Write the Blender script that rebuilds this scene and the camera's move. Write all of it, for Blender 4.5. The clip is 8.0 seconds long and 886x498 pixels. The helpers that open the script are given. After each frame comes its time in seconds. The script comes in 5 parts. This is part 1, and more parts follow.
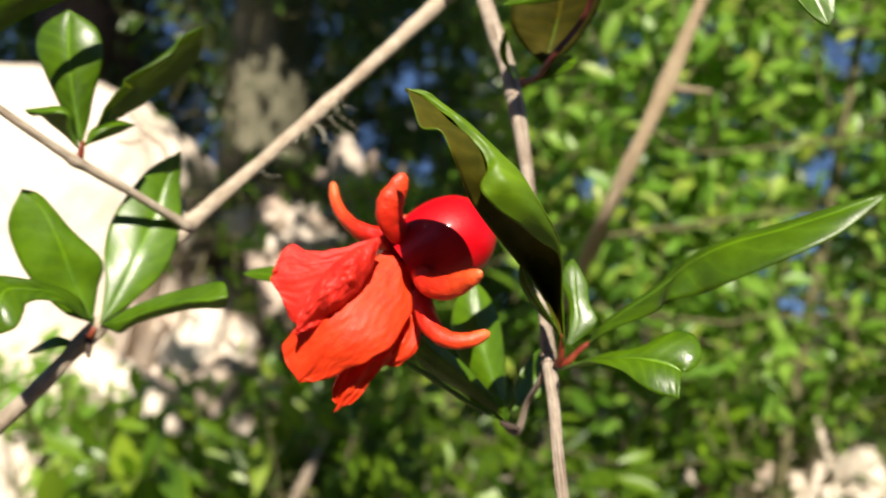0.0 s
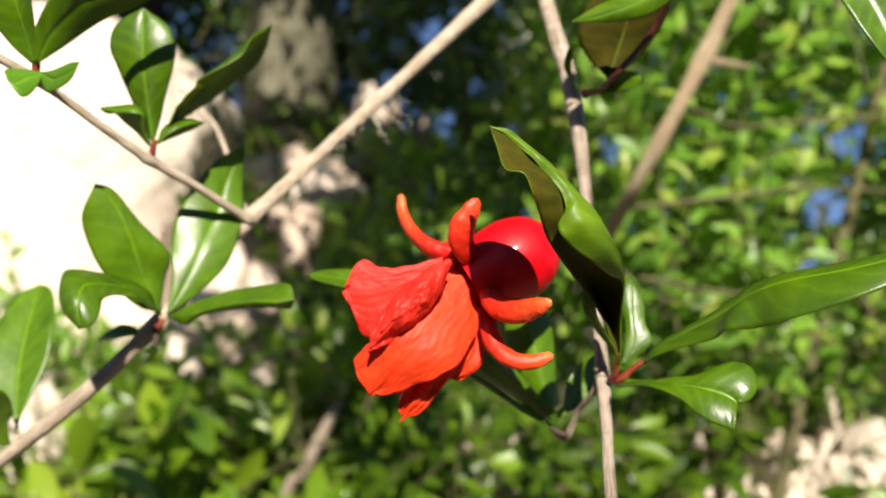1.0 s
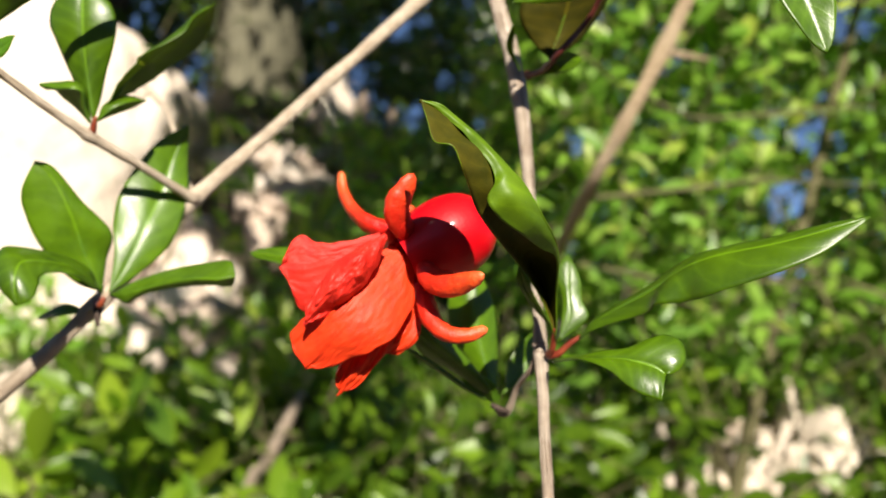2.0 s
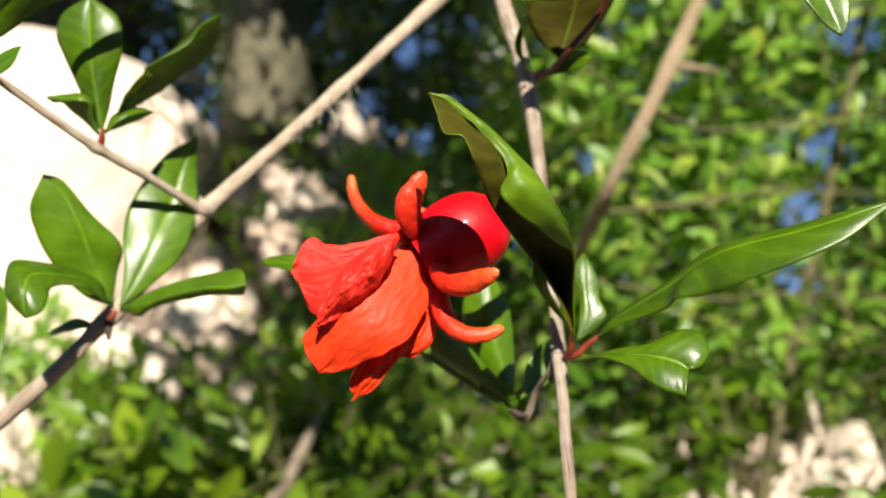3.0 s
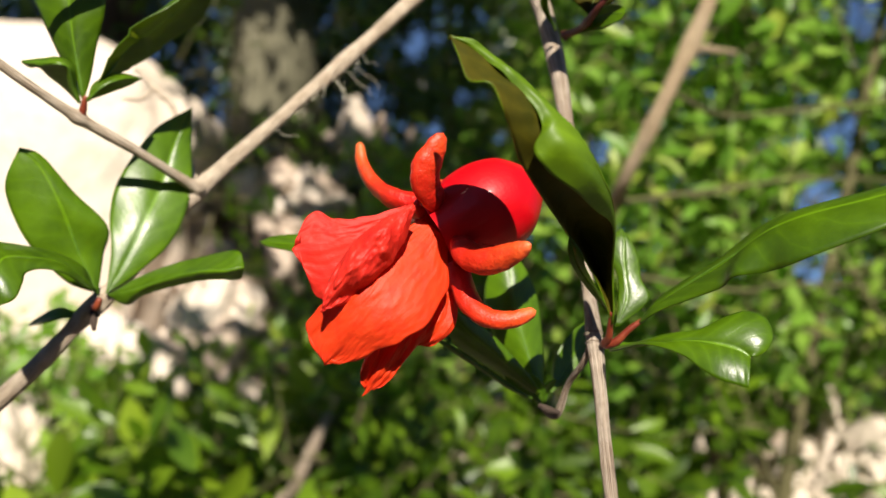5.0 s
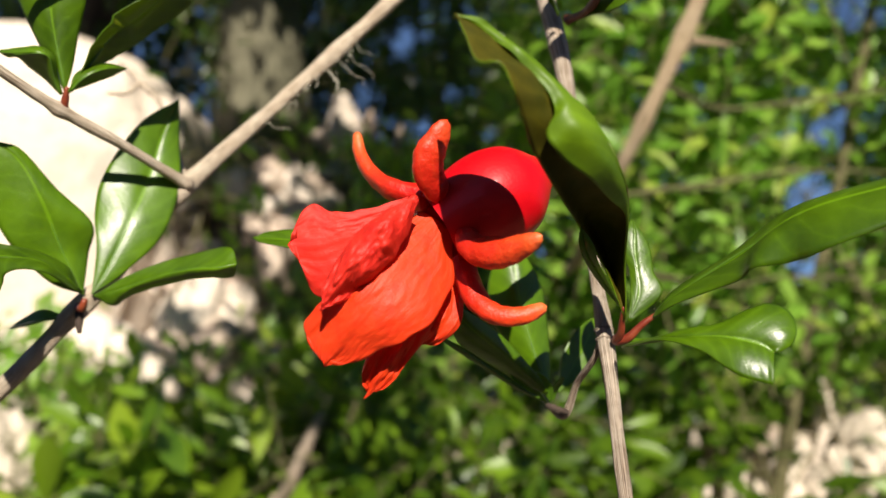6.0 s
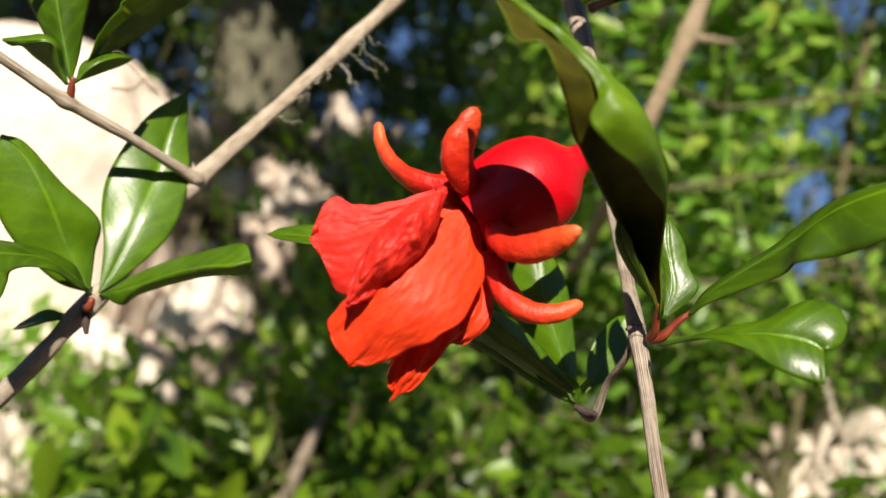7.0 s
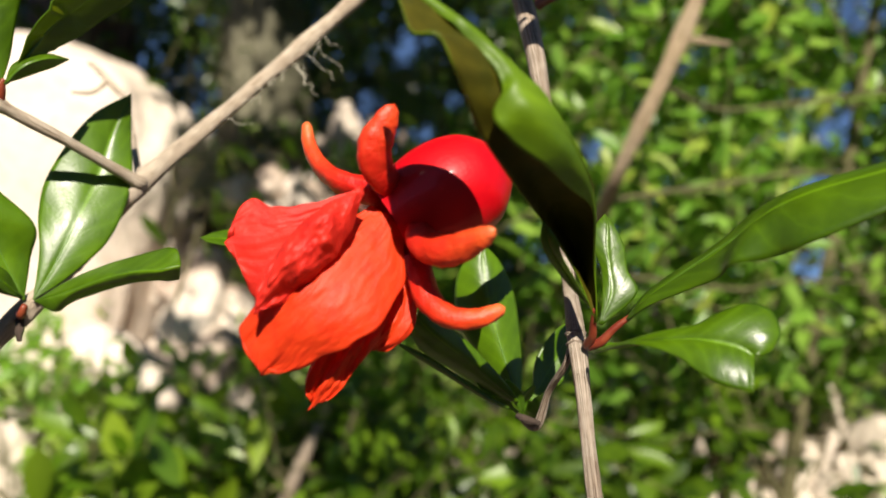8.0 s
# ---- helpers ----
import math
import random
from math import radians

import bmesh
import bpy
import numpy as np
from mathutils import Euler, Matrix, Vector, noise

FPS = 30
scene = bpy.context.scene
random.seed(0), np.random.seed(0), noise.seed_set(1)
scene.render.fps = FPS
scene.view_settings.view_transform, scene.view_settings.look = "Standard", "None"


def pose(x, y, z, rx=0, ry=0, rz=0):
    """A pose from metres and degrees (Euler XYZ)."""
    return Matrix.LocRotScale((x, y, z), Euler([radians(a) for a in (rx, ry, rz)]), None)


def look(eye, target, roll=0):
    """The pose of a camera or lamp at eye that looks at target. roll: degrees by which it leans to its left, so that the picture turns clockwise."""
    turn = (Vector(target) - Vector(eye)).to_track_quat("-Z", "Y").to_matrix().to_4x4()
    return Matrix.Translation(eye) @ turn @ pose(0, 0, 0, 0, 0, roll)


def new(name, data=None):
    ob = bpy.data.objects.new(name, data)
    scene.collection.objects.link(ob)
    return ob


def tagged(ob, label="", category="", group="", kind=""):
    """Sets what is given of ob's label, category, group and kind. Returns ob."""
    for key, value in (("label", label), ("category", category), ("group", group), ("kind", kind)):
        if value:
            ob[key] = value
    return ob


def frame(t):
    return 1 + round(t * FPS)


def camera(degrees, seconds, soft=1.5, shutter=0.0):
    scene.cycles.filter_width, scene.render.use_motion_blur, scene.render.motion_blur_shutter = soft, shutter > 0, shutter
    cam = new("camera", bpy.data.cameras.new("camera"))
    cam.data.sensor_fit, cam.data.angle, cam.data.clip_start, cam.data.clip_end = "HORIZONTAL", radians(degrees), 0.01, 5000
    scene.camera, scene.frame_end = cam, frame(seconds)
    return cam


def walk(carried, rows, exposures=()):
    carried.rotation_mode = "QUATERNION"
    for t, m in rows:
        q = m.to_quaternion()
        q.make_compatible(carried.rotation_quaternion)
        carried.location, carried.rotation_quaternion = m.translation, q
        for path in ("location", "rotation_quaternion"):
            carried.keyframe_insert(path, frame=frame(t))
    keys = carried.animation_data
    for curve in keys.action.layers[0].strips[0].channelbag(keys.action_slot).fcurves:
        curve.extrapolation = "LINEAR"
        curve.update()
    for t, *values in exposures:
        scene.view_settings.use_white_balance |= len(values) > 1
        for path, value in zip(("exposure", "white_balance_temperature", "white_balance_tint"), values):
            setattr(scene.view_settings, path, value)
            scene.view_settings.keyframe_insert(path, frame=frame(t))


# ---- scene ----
cam = camera(55.8, 8.0, shutter=0.4)
# a phone lens close to its subject: near things sharp, the garden soft
cam.data.dof.use_dof = True
cam.data.dof.focus_distance = 0.155
cam.data.dof.aperture_fstop = 14.5
ROWS = [
    (0.0, 0.0097, -0.0310, 1.4998, 0.44, 4.64, -0.64),
    (0.5, 0.0094, -0.0394, 1.5124, 3.77, 2.74, -2.08),
    (1.0, -0.0023, -0.0380, 1.5150, 1.27, 0.91, -2.94),
    (1.5, 0.0015, -0.0407, 1.5125, -0.36, 0.57, -3.51),
    (2.8, 0.0073, -0.0372, 1.5080, -0.45, 1.62, -1.95),
    (3.0, 0.0055, -0.0362, 1.5056, 0.18, 2.36, -1.57),
    (3.5, 0.0076, -0.0225, 1.5035, 1.22, 3.04, -1.20),
    (4.0, 0.0020, -0.0167, 1.5044, 1.15, 2.30, -1.12),
    (4.5, 0.0041, -0.0153, 1.5030, 1.04, 2.17, -1.20),
    (6.0, 0.0003, -0.0062, 1.5016, 0.13, 1.97, -0.44),
    (6.5, 0.0011, 0.0005, 1.5011, -0.00, 2.00, 0.00),
    (7.0, -0.0054, 0.0010, 1.5006, -0.16, 2.08, -0.25),
    (7.5, 0.0009, 0.0068, 1.4966, -0.12, 2.35, -0.53),
    (8.0, 0.0096, 0.0064, 1.5003, 0.65, 2.50, -0.03),
]
EXPOSURE = 0.82
walk(cam, [(t, pose(x, y, z, 90 + pitch, roll, yaw)) for t, x, y, z, yaw, pitch, roll in ROWS],
     [(0.0, EXPOSURE + 0.2, 7100, 11), (1.5, EXPOSURE + 0.26, 7100, 11), (3.5, EXPOSURE + 0.2, 7100, 11), (4.5, EXPOSURE + 0.04, 7100, 11), (6.0, EXPOSURE, 7100, 11), (8.0, EXPOSURE, 7100, 11)])

# ---------------------------------------------------------------- light
SUN = Vector((0.100, -0.775, 0.624)).normalized()      # towards the sun
world = bpy.data.worlds.new("sky")
scene.world = world
world.use_nodes = True
wn = world.node_tree.nodes
sky = wn.new("ShaderNodeTexSky")
sky.sky_type = "NISHITA"
sky.sun_disc = False
sky.sun_elevation = math.asin(SUN.z)
sky.sun_rotation = math.atan2(SUN.x, SUN.y)
sky.altitude = 3000.0
sky.air_density = 1.0
sky.dust_density = 0.0
sky.ozone_density = 6.0
wn["Background"].inputs["Strength"].default_value = 0.063
world.node_tree.links.new(sky.outputs[0], wn["Background"].inputs["Color"])
# the sky is looked up higher, so its clear upper blue stands over the shrubs
way = wn.new("ShaderNodeTexCoord")
lift = wn.new("ShaderNodeVectorMath")
lift.inputs[1].default_value = (0.0, 0.0, 0.16)
unit = wn.new("ShaderNodeVectorMath")
unit.operation = "NORMALIZE"
world.node_tree.links.new(way.outputs["Generated"], lift.inputs[0])
world.node_tree.links.new(lift.outputs[0], unit.inputs[0])
world.node_tree.links.new(unit.outputs[0], sky.inputs["Vector"])
sun_data = bpy.data.lights.new("sun", "SUN")
sun_data.energy = 4.8
sun_data.angle = radians(0.53)
sun_data.color = (1.0, 0.955, 0.88)
sun = new("sun", sun_data)
sun.matrix_world = look(SUN * 20, (0, 0, 0))


# ---------------------------------------------------------------- materials
class Nodes:
    """A small hand for wiring a material."""

    def __init__(self, name):
        self.mat = bpy.data.materials.new(name)
        self.mat.use_nodes = True
        self.tree = self.mat.node_tree
        self.bsdf = self.tree.nodes["Principled BSDF"]
        self.out = self.tree.nodes["Material Output"]

    def add(self, kind, **values):
        node = self.tree.nodes.new(kind)
        for key, value in values.items():
            node.inputs[key].default_value = value
        return node

    def link(self, a, b):
        self.tree.links.new(a, b)

    def ramp(self, source, stops):
        node = self.tree.nodes.new("ShaderNodeValToRGB")
        el = node.color_ramp.elements
        while len(el) < len(stops):
            el.new(0.5)
        for e, (p, c) in zip(el, stops):
            e.position, e.color = p, (*c, 1)
        self.link(source, node.inputs[0])
        return node.outputs[0]

    def coords(self, scale=(1, 1, 1), uv=False):
        tc = self.tree.nodes.new("ShaderNodeTexCoord")
        mp = self.tree.nodes.new("ShaderNodeMapping")
        mp.inputs["Scale"].default_value = scale
        self.link(tc.outputs["UV" if uv else "Object"], mp.inputs[0])
        return mp.outputs[0]

    def noise(self, vec, scale, detail=3.0, rough=0.55):
        n = self.add("ShaderNodeTexNoise", Scale=scale, Detail=detail, Roughness=rough)
        self.link(vec, n.inputs["Vector"])
        return n.outputs["Fac"]

    def mix(self, fac, a, b, blend="MIX"):
        m = self.tree.nodes.new("ShaderNodeMix")
        m.data_type, m.blend_type = "RGBA", blend
        for slot, v in ((0, fac), (6, a), (7, b)):
            if isinstance(v, (int, float)):
                m.inputs[slot].default_value = v
            elif isinstance(v, tuple):
                m.inputs[slot].default_value = (*v, 1)
            else:
                self.link(v, m.inputs[slot])
        return m.outputs[2]

    def bump(self, height, strength, distance):
        b = self.add("ShaderNodeBump", Strength=strength, Distance=distance)
        self.link(height, b.inputs["Height"])
        return b.outputs[0]

    def translucent(self, colour, share, normal=None):
        tr = self.tree.nodes.new("ShaderNodeBsdfTranslucent")
        if isinstance(colour, tuple):
            tr.inputs["Color"].default_value = (*colour, 1)
        else:
            self.link(colour, tr.inputs["Color"])
        if normal:
            self.link(normal, tr.inputs["Normal"])
        mx = self.tree.nodes.new("ShaderNodeMixShader")
        mx.inputs[0].default_value = share
        self.link(self.bsdf.outputs[0], mx.inputs[1])
        self.link(tr.outputs[0], mx.inputs[2])
        self.link(mx.outputs[0], self.out.inputs["Surface"])


def leaf_material(name, dark, light, through_colour, rough=0.36, veins=True, share=0.3, gloss=0.5):
    n = Nodes(name)
    obj = n.coords()
    info = n.tree.nodes.new("ShaderNodeObjectInfo")
    base = n.ramp(n.noise(obj, 120, 4), [(0.3, dark), (0.72, light)])
    base = n.mix(n.ramp(n.noise(obj, 900, 3), [(0.45, (0, 0, 0)), (0.8, (0.35, 0.35, 0.35))]), base, light)
    hs = n.tree.nodes.new("ShaderNodeHueSaturation")
    mr = n.tree.nodes.new("ShaderNodeMapRange")
    mr.inputs[3].default_value, mr.inputs[4].default_value = 0.8, 1.2
    n.link(info.outputs["Random"], mr.inputs[0])
    n.link(mr.outputs[0], hs.inputs["Value"])
    n.link(base, hs.inputs["Color"])
    colour = hs.outputs[0]
    height = n.noise(obj, 1400, 3)
    if veins:
        # lateral veins run forward from the midrib: bands in u - 0.35 |v|
        uv = n.coords(uv=True)
        sep = n.tree.nodes.new("ShaderNodeSeparateXYZ")
        n.link(uv, sep.inputs[0])

        def math_node(op, a, b=None):
            m = n.tree.nodes.new("ShaderNodeMath")
            m.operation = op
            for i, v in enumerate((a, b)):
                if v is None:
                    continue
                if isinstance(v, (int, float)):
                    m.inputs[i].default_value = v
                else:
                    n.link(v, m.inputs[i])
            return m.outputs[0]

        av = math_node("ABSOLUTE", math_node("SUBTRACT", sep.outputs[1], 0.5))
        wob = math_node("MULTIPLY", n.noise(obj, 160, 2), 0.10)
        run = math_node("ADD", math_node("SUBTRACT", sep.outputs[0], math_node("MULTIPLY", av, 0.36)), wob)
        wave = math_node("POWER", math_node("ABSOLUTE", math_node("SINE", math_node("MULTIPLY", run, 27.0))), 9.0)
        inv = math_node("SUBTRACT", 1.0, math_node("POWER", math_node("ABSOLUTE", math_node("SINE", math_node("MULTIPLY", run, 27.0))), 0.35))
        height = math_node("ADD", math_node("MULTIPLY", height, 0.35), math_node("MULTIPLY", math_node("SUBTRACT", math_node("MULTIPLY", wave, 0.25), inv), 0.16))
        vein_mask = math_node("MULTIPLY", inv, 0.24)
        rib = math_node("LESS_THAN", av, 0.022)
        colour = n.mix(vein_mask, colour, tuple(min(1.0, c * 1.9) for c in light))
        colour = n.mix(math_node("MULTIPLY", rib, 0.5), colour, tuple(min(1.0, c * 2.0) for c in light))
    n.link(colour, n.bsdf.inputs["Base Color"])
    nb = n.bump(height, 0.45, 0.00022)
    n.link(nb, n.bsdf.inputs["Normal"])
    rr = n.ramp(n.noise(obj, 260, 3), [(0.3, (rough * 0.92,) * 3), (0.75, (rough * 1.25,) * 3)])
    n.link(rr, n.bsdf.inputs["Roughness"])
    n.bsdf.inputs["Specular IOR Level"].default_value = gloss
    n.translucent(through_colour, share, nb)
    return n.mat


LEAF = leaf_material("leaf_green", (0.040, 0.094, 0.003), (0.092, 0.190, 0.005), (0.27, 0.42, 0.008), rough=0.33, gloss=0.55)
LEAF_GLOSSY = leaf_material("leaf_glossy", (0.040, 0.094, 0.003), (0.092, 0.190, 0.005), (0.27, 0.42, 0.008), rough=0.30, gloss=0.5)
LEAF_DULL = leaf_material("leaf_dull_olive", (0.060, 0.130, 0.003), (0.125, 0.225, 0.006), (0.34, 0.40, 0.004), rough=0.46, share=0.20, gloss=0.36)
# dull olive underside, its colour darkened to stand for the missing sun
LEAF_UNDER_SHADED = leaf_material("leaf_underside_shaded", (0.026, 0.030, 0.002), (0.066, 0.056, 0.003), (0.30, 0.26, 0.004), rough=0.6, share=0.04, gloss=0.15)
LEAF_OLD = leaf_material("leaf_olive", (0.040, 0.100, 0.004), (0.085, 0.180, 0.008), (0.30, 0.38, 0.006), rough=0.34, share=0.36)
LEAF_YOUNG = leaf_material("leaf_young", (0.055, 0.150, 0.006), (0.100, 0.240, 0.012), (0.30, 0.50, 0.02))


def garden_leaf_material(name, stops, share=0.35, gloss=0.62):
    """Leaves of the shrubs behind, each one a little different."""
    n = Nodes(name)
    geo = n.tree.nodes.new("ShaderNodeNewGeometry")
    colour = n.ramp(geo.outputs["Random Per Island"], stops)
    mottled = n.mix(n.ramp(n.noise(n.coords(), 60, 3), [(0.35, (0, 0, 0)), (0.75, (0.5, 0.5, 0.5))]), colour, (0.14, 0.24, 0.012))
    n.link(mottled, n.bsdf.inputs["Base Color"])
    n.bsdf.inputs["Roughness"].default_value = 0.36
    n.bsdf.inputs["Specular IOR Level"].default_value = gloss
    n.link(n.bump(n.noise(n.coords(), 300, 2), 0.4, 0.001), n.bsdf.inputs["Normal"])
    n.translucent(n.mix(0.5, colour, (0.36, 0.62, 0.06)), share)
    return n.mat


GARDEN = garden_leaf_material("garden_leaf", [(0.0, (0.058, 0.170, 0.018)), (0.45, (0.175, 0.365, 0.042)), (0.8, (0.290, 0.490, 0.080)), (1.0, (0.450, 0.520, 0.090))], 0.5)
# two darker copies of the garden leaf, with shade put into their colour
GARDEN_SHADED = garden_leaf_material("garden_leaf_shaded", [(0.0, (0.012, 0.034, 0.004)), (0.6, (0.028, 0.068, 0.007)), (1.0, (0.050, 0.100, 0.012))], 0.18)
GARDEN_LOW_SHADED = garden_leaf_material("garden_shoot_shaded", [(0.0, (0.008, 0.026, 0.002)), (0.62, (0.020, 0.054, 0.003)), (1.0, (0.125, 0.220, 0.012))], 0.2, gloss=0.3)
# the sunlit counterpart of the darkened shoots, lighter in colour
GARDEN_SHOOT = garden_leaf_material("garden_sunny_shoot", [(0.0, (0.030, 0.080, 0.003)), (0.5, (0.085, 0.180, 0.007)), (1.0, (0.220, 0.320, 0.020))], 0.34)


def bark_material(name, dark, mid, light, stretch=(2400, 150, 1), patch=90, stops=(0.28, 0.5, 0.72)):
    n = Nodes(name)
    streak = n.noise(n.coords(stretch, uv=True), 1.0, 5, 0.65)
    blot = n.noise(n.coords(), patch, 4)
    colour = n.ramp(streak, [(stops[0], dark), (stops[1], mid), (stops[2], light)])
    colour = n.mix(n.ramp(blot, [(0.45, (0, 0, 0)), (0.75, (0.65, 0.65, 0.65))]), colour, light)
    n.link(colour, n.bsdf.inputs["Base Color"])
    n.bsdf.inputs["Roughness"].default_value = 0.82
    n.bsdf.inputs["Specular IOR Level"].default_value = 0.25
    n.link(n.bump(streak, 1.0, 0.0007 if patch > 30 else 0.006), n.bsdf.inputs["Normal"])
    return n.mat


BARK = bark_material("bark_tan", (0.14, 0.095, 0.062), (0.50, 0.39, 0.28), (0.78, 0.68, 0.54), (2800, 70, 1), 160, (0.34, 0.48, 0.62))
BARK_STEM = bark_material("bark_stem", (0.050, 0.030, 0.020), (0.33, 0.24, 0.17), (0.76, 0.66, 0.54), (2200, 45, 1), 160, (0.38, 0.49, 0.61))
BARK_GREY = bark_material("bark_grey", (0.12, 0.09, 0.07), (0.27, 0.21, 0.16), (0.42, 0.36, 0.30))
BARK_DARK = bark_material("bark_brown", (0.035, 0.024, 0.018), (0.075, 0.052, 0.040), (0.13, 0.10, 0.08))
BARK_TWIG = bark_material("bark_green_twig", (0.05, 0.045, 0.02), (0.11, 0.10, 0.045), (0.19, 0.17, 0.09))
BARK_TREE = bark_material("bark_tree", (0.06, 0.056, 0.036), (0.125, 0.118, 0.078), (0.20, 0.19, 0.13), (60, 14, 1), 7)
BARK_FAR = bark_material("bark_far_branch", (0.38, 0.27, 0.16), (0.64, 0.48, 0.30), (0.74, 0.60, 0.41), (700, 60, 1), 25)


def plain_material(name, colour, second, rough, scale, relief, subsurface=0.0, share=0.0, through_colour=(1, 0, 0), stretch=(1, 1, 1), coat=0.0):
    n = Nodes(name)
    fac = n.noise(n.coords(stretch), scale, 4, 0.6)
    fine = n.noise(n.coords(stretch), scale * 7, 3, 0.6)
    col = n.ramp(fac, [(0.32, colour), (0.7, second)])
    n.link(col, n.bsdf.inputs["Base Color"])
    n.bsdf.inputs["Roughness"].default_value = rough
    n.bsdf.inputs["Subsurface Weight"].default_value = subsurface
    n.bsdf.inputs["Subsurface Radius"].default_value = (0.004, 0.0009, 0.0005)
    n.bsdf.inputs["Subsurface Scale"].default_value = 0.5
    n.bsdf.inputs["Coat Weight"].default_value = coat
    n.bsdf.inputs["Coat Roughness"].default_value = 0.12
    nb = n.bump(fine, 0.45, relief)
    n.link(nb, n.bsdf.inputs["Normal"])
    if share:
        n.translucent(through_colour, share, nb)
    return n.mat


CALYX = plain_material("calyx_red", (0.56, 0.002, 0.007), (0.46, 0.001, 0.006), 0.46, 130, 0.00016, 0.0, coat=0.22)
CALYX.node_tree.nodes["Principled BSDF"].inputs["Specular IOR Level"].default_value = 0.22


def sepal_material():
    """Waxy skin, deep red where it leaves the calyx and orange towards the tip."""
    n = Nodes("sepal_orange")
    sep = n.tree.nodes.new("ShaderNodeSeparateXYZ")
    n.link(n.coords((1, 42, 1), uv=True), sep.inputs[0])
    along = n.ramp(sep.outputs[1], [(0.12, (0.50, 0.006, 0.004)), (0.45, (0.62, 0.032, 0.008)), (0.80, (0.70, 0.075, 0.014)), (0.98, (0.74, 0.18, 0.05))])
    blot = n.noise(n.coords(), 330, 4, 0.6)
    streak = n.noise(n.coords((900, 60, 1), uv=True), 1.0, 4, 0.6)
    colour = n.mix(n.ramp(blot, [(0.42, (0, 0, 0)), (0.75, (0.6, 0.6, 0.6))]), along, (0.50, 0.010, 0.005))
    colour = n.mix(n.ramp(streak, [(0.5, (0, 0, 0)), (0.8, (0.35, 0.35, 0.35))]), colour, (0.72, 0.11, 0.03))
    n.link(colour, n.bsdf.inputs["Base Color"])
    n.bsdf.inputs["Roughness"].default_value = 0.46
    n.bsdf.inputs["Specular IOR Level"].default_value = 0.4
    n.bsdf.inputs["Subsurface Weight"].default_value = 0.12
    n.bsdf.inputs["Subsurface Radius"].default_value = (0.004, 0.0009, 0.0005)
    n.bsdf.inputs["Subsurface Scale"].default_value = 0.3
    both = n.tree.nodes.new("ShaderNodeMath")
    both.operation = "ADD"
    n.link(blot, both.inputs[0])
    n.link(n.noise(n.coords(), 1500, 3, 0.6), both.inputs[1])
    n.link(n.bump(both.outputs[0], 0.5, 0.00035), n.bsdf.inputs["Normal"])
    return n.mat


SEPAL = sepal_material()


def petal_material(name, light, deep, through_colour):
    """Thin silky skin: veins that fan out from the claw, creases, small blotches."""
    n = Nodes(name)
    veins = n.noise(n.coords((2.8, 92, 1), uv=True), 1.0, 4, 0.6)
    crease = n.noise(n.coords((1, 1, 1)), 210, 6, 0.68)
    blot = n.noise(n.coords(), 300, 4, 0.6)
    colour = n.mix(n.ramp(veins, [(0.42, (0, 0, 0)), (0.75, (0.38, 0.38, 0.38))]), light, deep)
    colour = n.mix(n.ramp(blot, [(0.45, (0, 0, 0)), (0.8, (0.6, 0.6, 0.6))]), colour, deep)
    n.link(colour, n.bsdf.inputs["Base Color"])
    n.bsdf.inputs["Roughness"].default_value = 0.52
    n.bsdf.inputs["Specular IOR Level"].default_value = 0.4
    folds = n.ramp(crease, [(0.38, (1, 1, 1)), (0.5, (0.2, 0.2, 0.2)), (0.62, (1, 1, 1))])
    soft = n.mix(0.62, folds, veins)
    nb = n.bump(soft, 0.22, 0.0006)
    n.link(nb, n.bsdf.inputs["Normal"])
    n.translucent(through_colour, 0.30, nb)
    return n.mat


PETAL = petal_material("petal_red", (0.80, 0.058, 0.010), (0.68, 0.020, 0.008), (0.95, 0.05, 0.008))
PETAL_PINK = petal_material("petal_cool_red", (0.78, 0.036, 0.020), (0.62, 0.014, 0.014), (0.92, 0.04, 0.015))
PETAL_DEEP = petal_material("petal_deep_red", (0.76, 0.040, 0.012), (0.55, 0.012, 0.008), (0.92, 0.04, 0.010))
POLLEN = plain_material("anther_cream", (0.80, 0.60, 0.25), (0.85, 0.72, 0.42), 0.7, 3000, 0.0001)
FILAMENT = plain_material("filament_red", (0.62, 0.05, 0.02), (0.70, 0.10, 0.03), 0.5, 900, 0.0001, 0.1)
RED_STALK = plain_material("young_stalk_red", (0.16, 0.020, 0.010), (0.25, 0.055, 0.020), 0.4, 500, 0.0002, 0.05)
RED_TWIG = plain_material("young_twig_dark_red", (0.075, 0.012, 0.011), (0.13, 0.030, 0.018), 0.45, 500, 0.0002)
RIB = plain_material("midrib_green", (0.060, 0.140, 0.010), (0.085, 0.18, 0.014), 0.4, 700, 0.0001)
LICHEN = plain_material("bast_fibre", (0.58, 0.54, 0.42), (0.70, 0.66, 0.54), 0.9, 900, 0.0002)

PLASTER = plain_material("unseen_wall_plaster", (0.42, 0.36, 0.28), (0.52, 0.46, 0.37), 0.9, 6, 0.004)


def stone_material(name, low, mid, high):
    n = Nodes(name)
    big = n.noise(n.coords(), 5, 5, 0.6)
    fine = n.noise(n.coords(), 60, 5, 0.65)
    colour = n.ramp(big, [(0.25, low), (0.5, mid), (0.8, high)])
    colour = n.mix(n.ramp(fine, [(0.3, (0.5, 0.5, 0.5)), (0.55, (0, 0, 0))]), colour, (0.42, 0.34, 0.27))
    n.link(colour, n.bsdf.inputs["Base Color"])
    n.bsdf.inputs["Roughness"].default_value = 0.9
    n.link(n.bump(fine, 0.7, 0.01), n.bsdf.inputs["Normal"])
    return n.mat


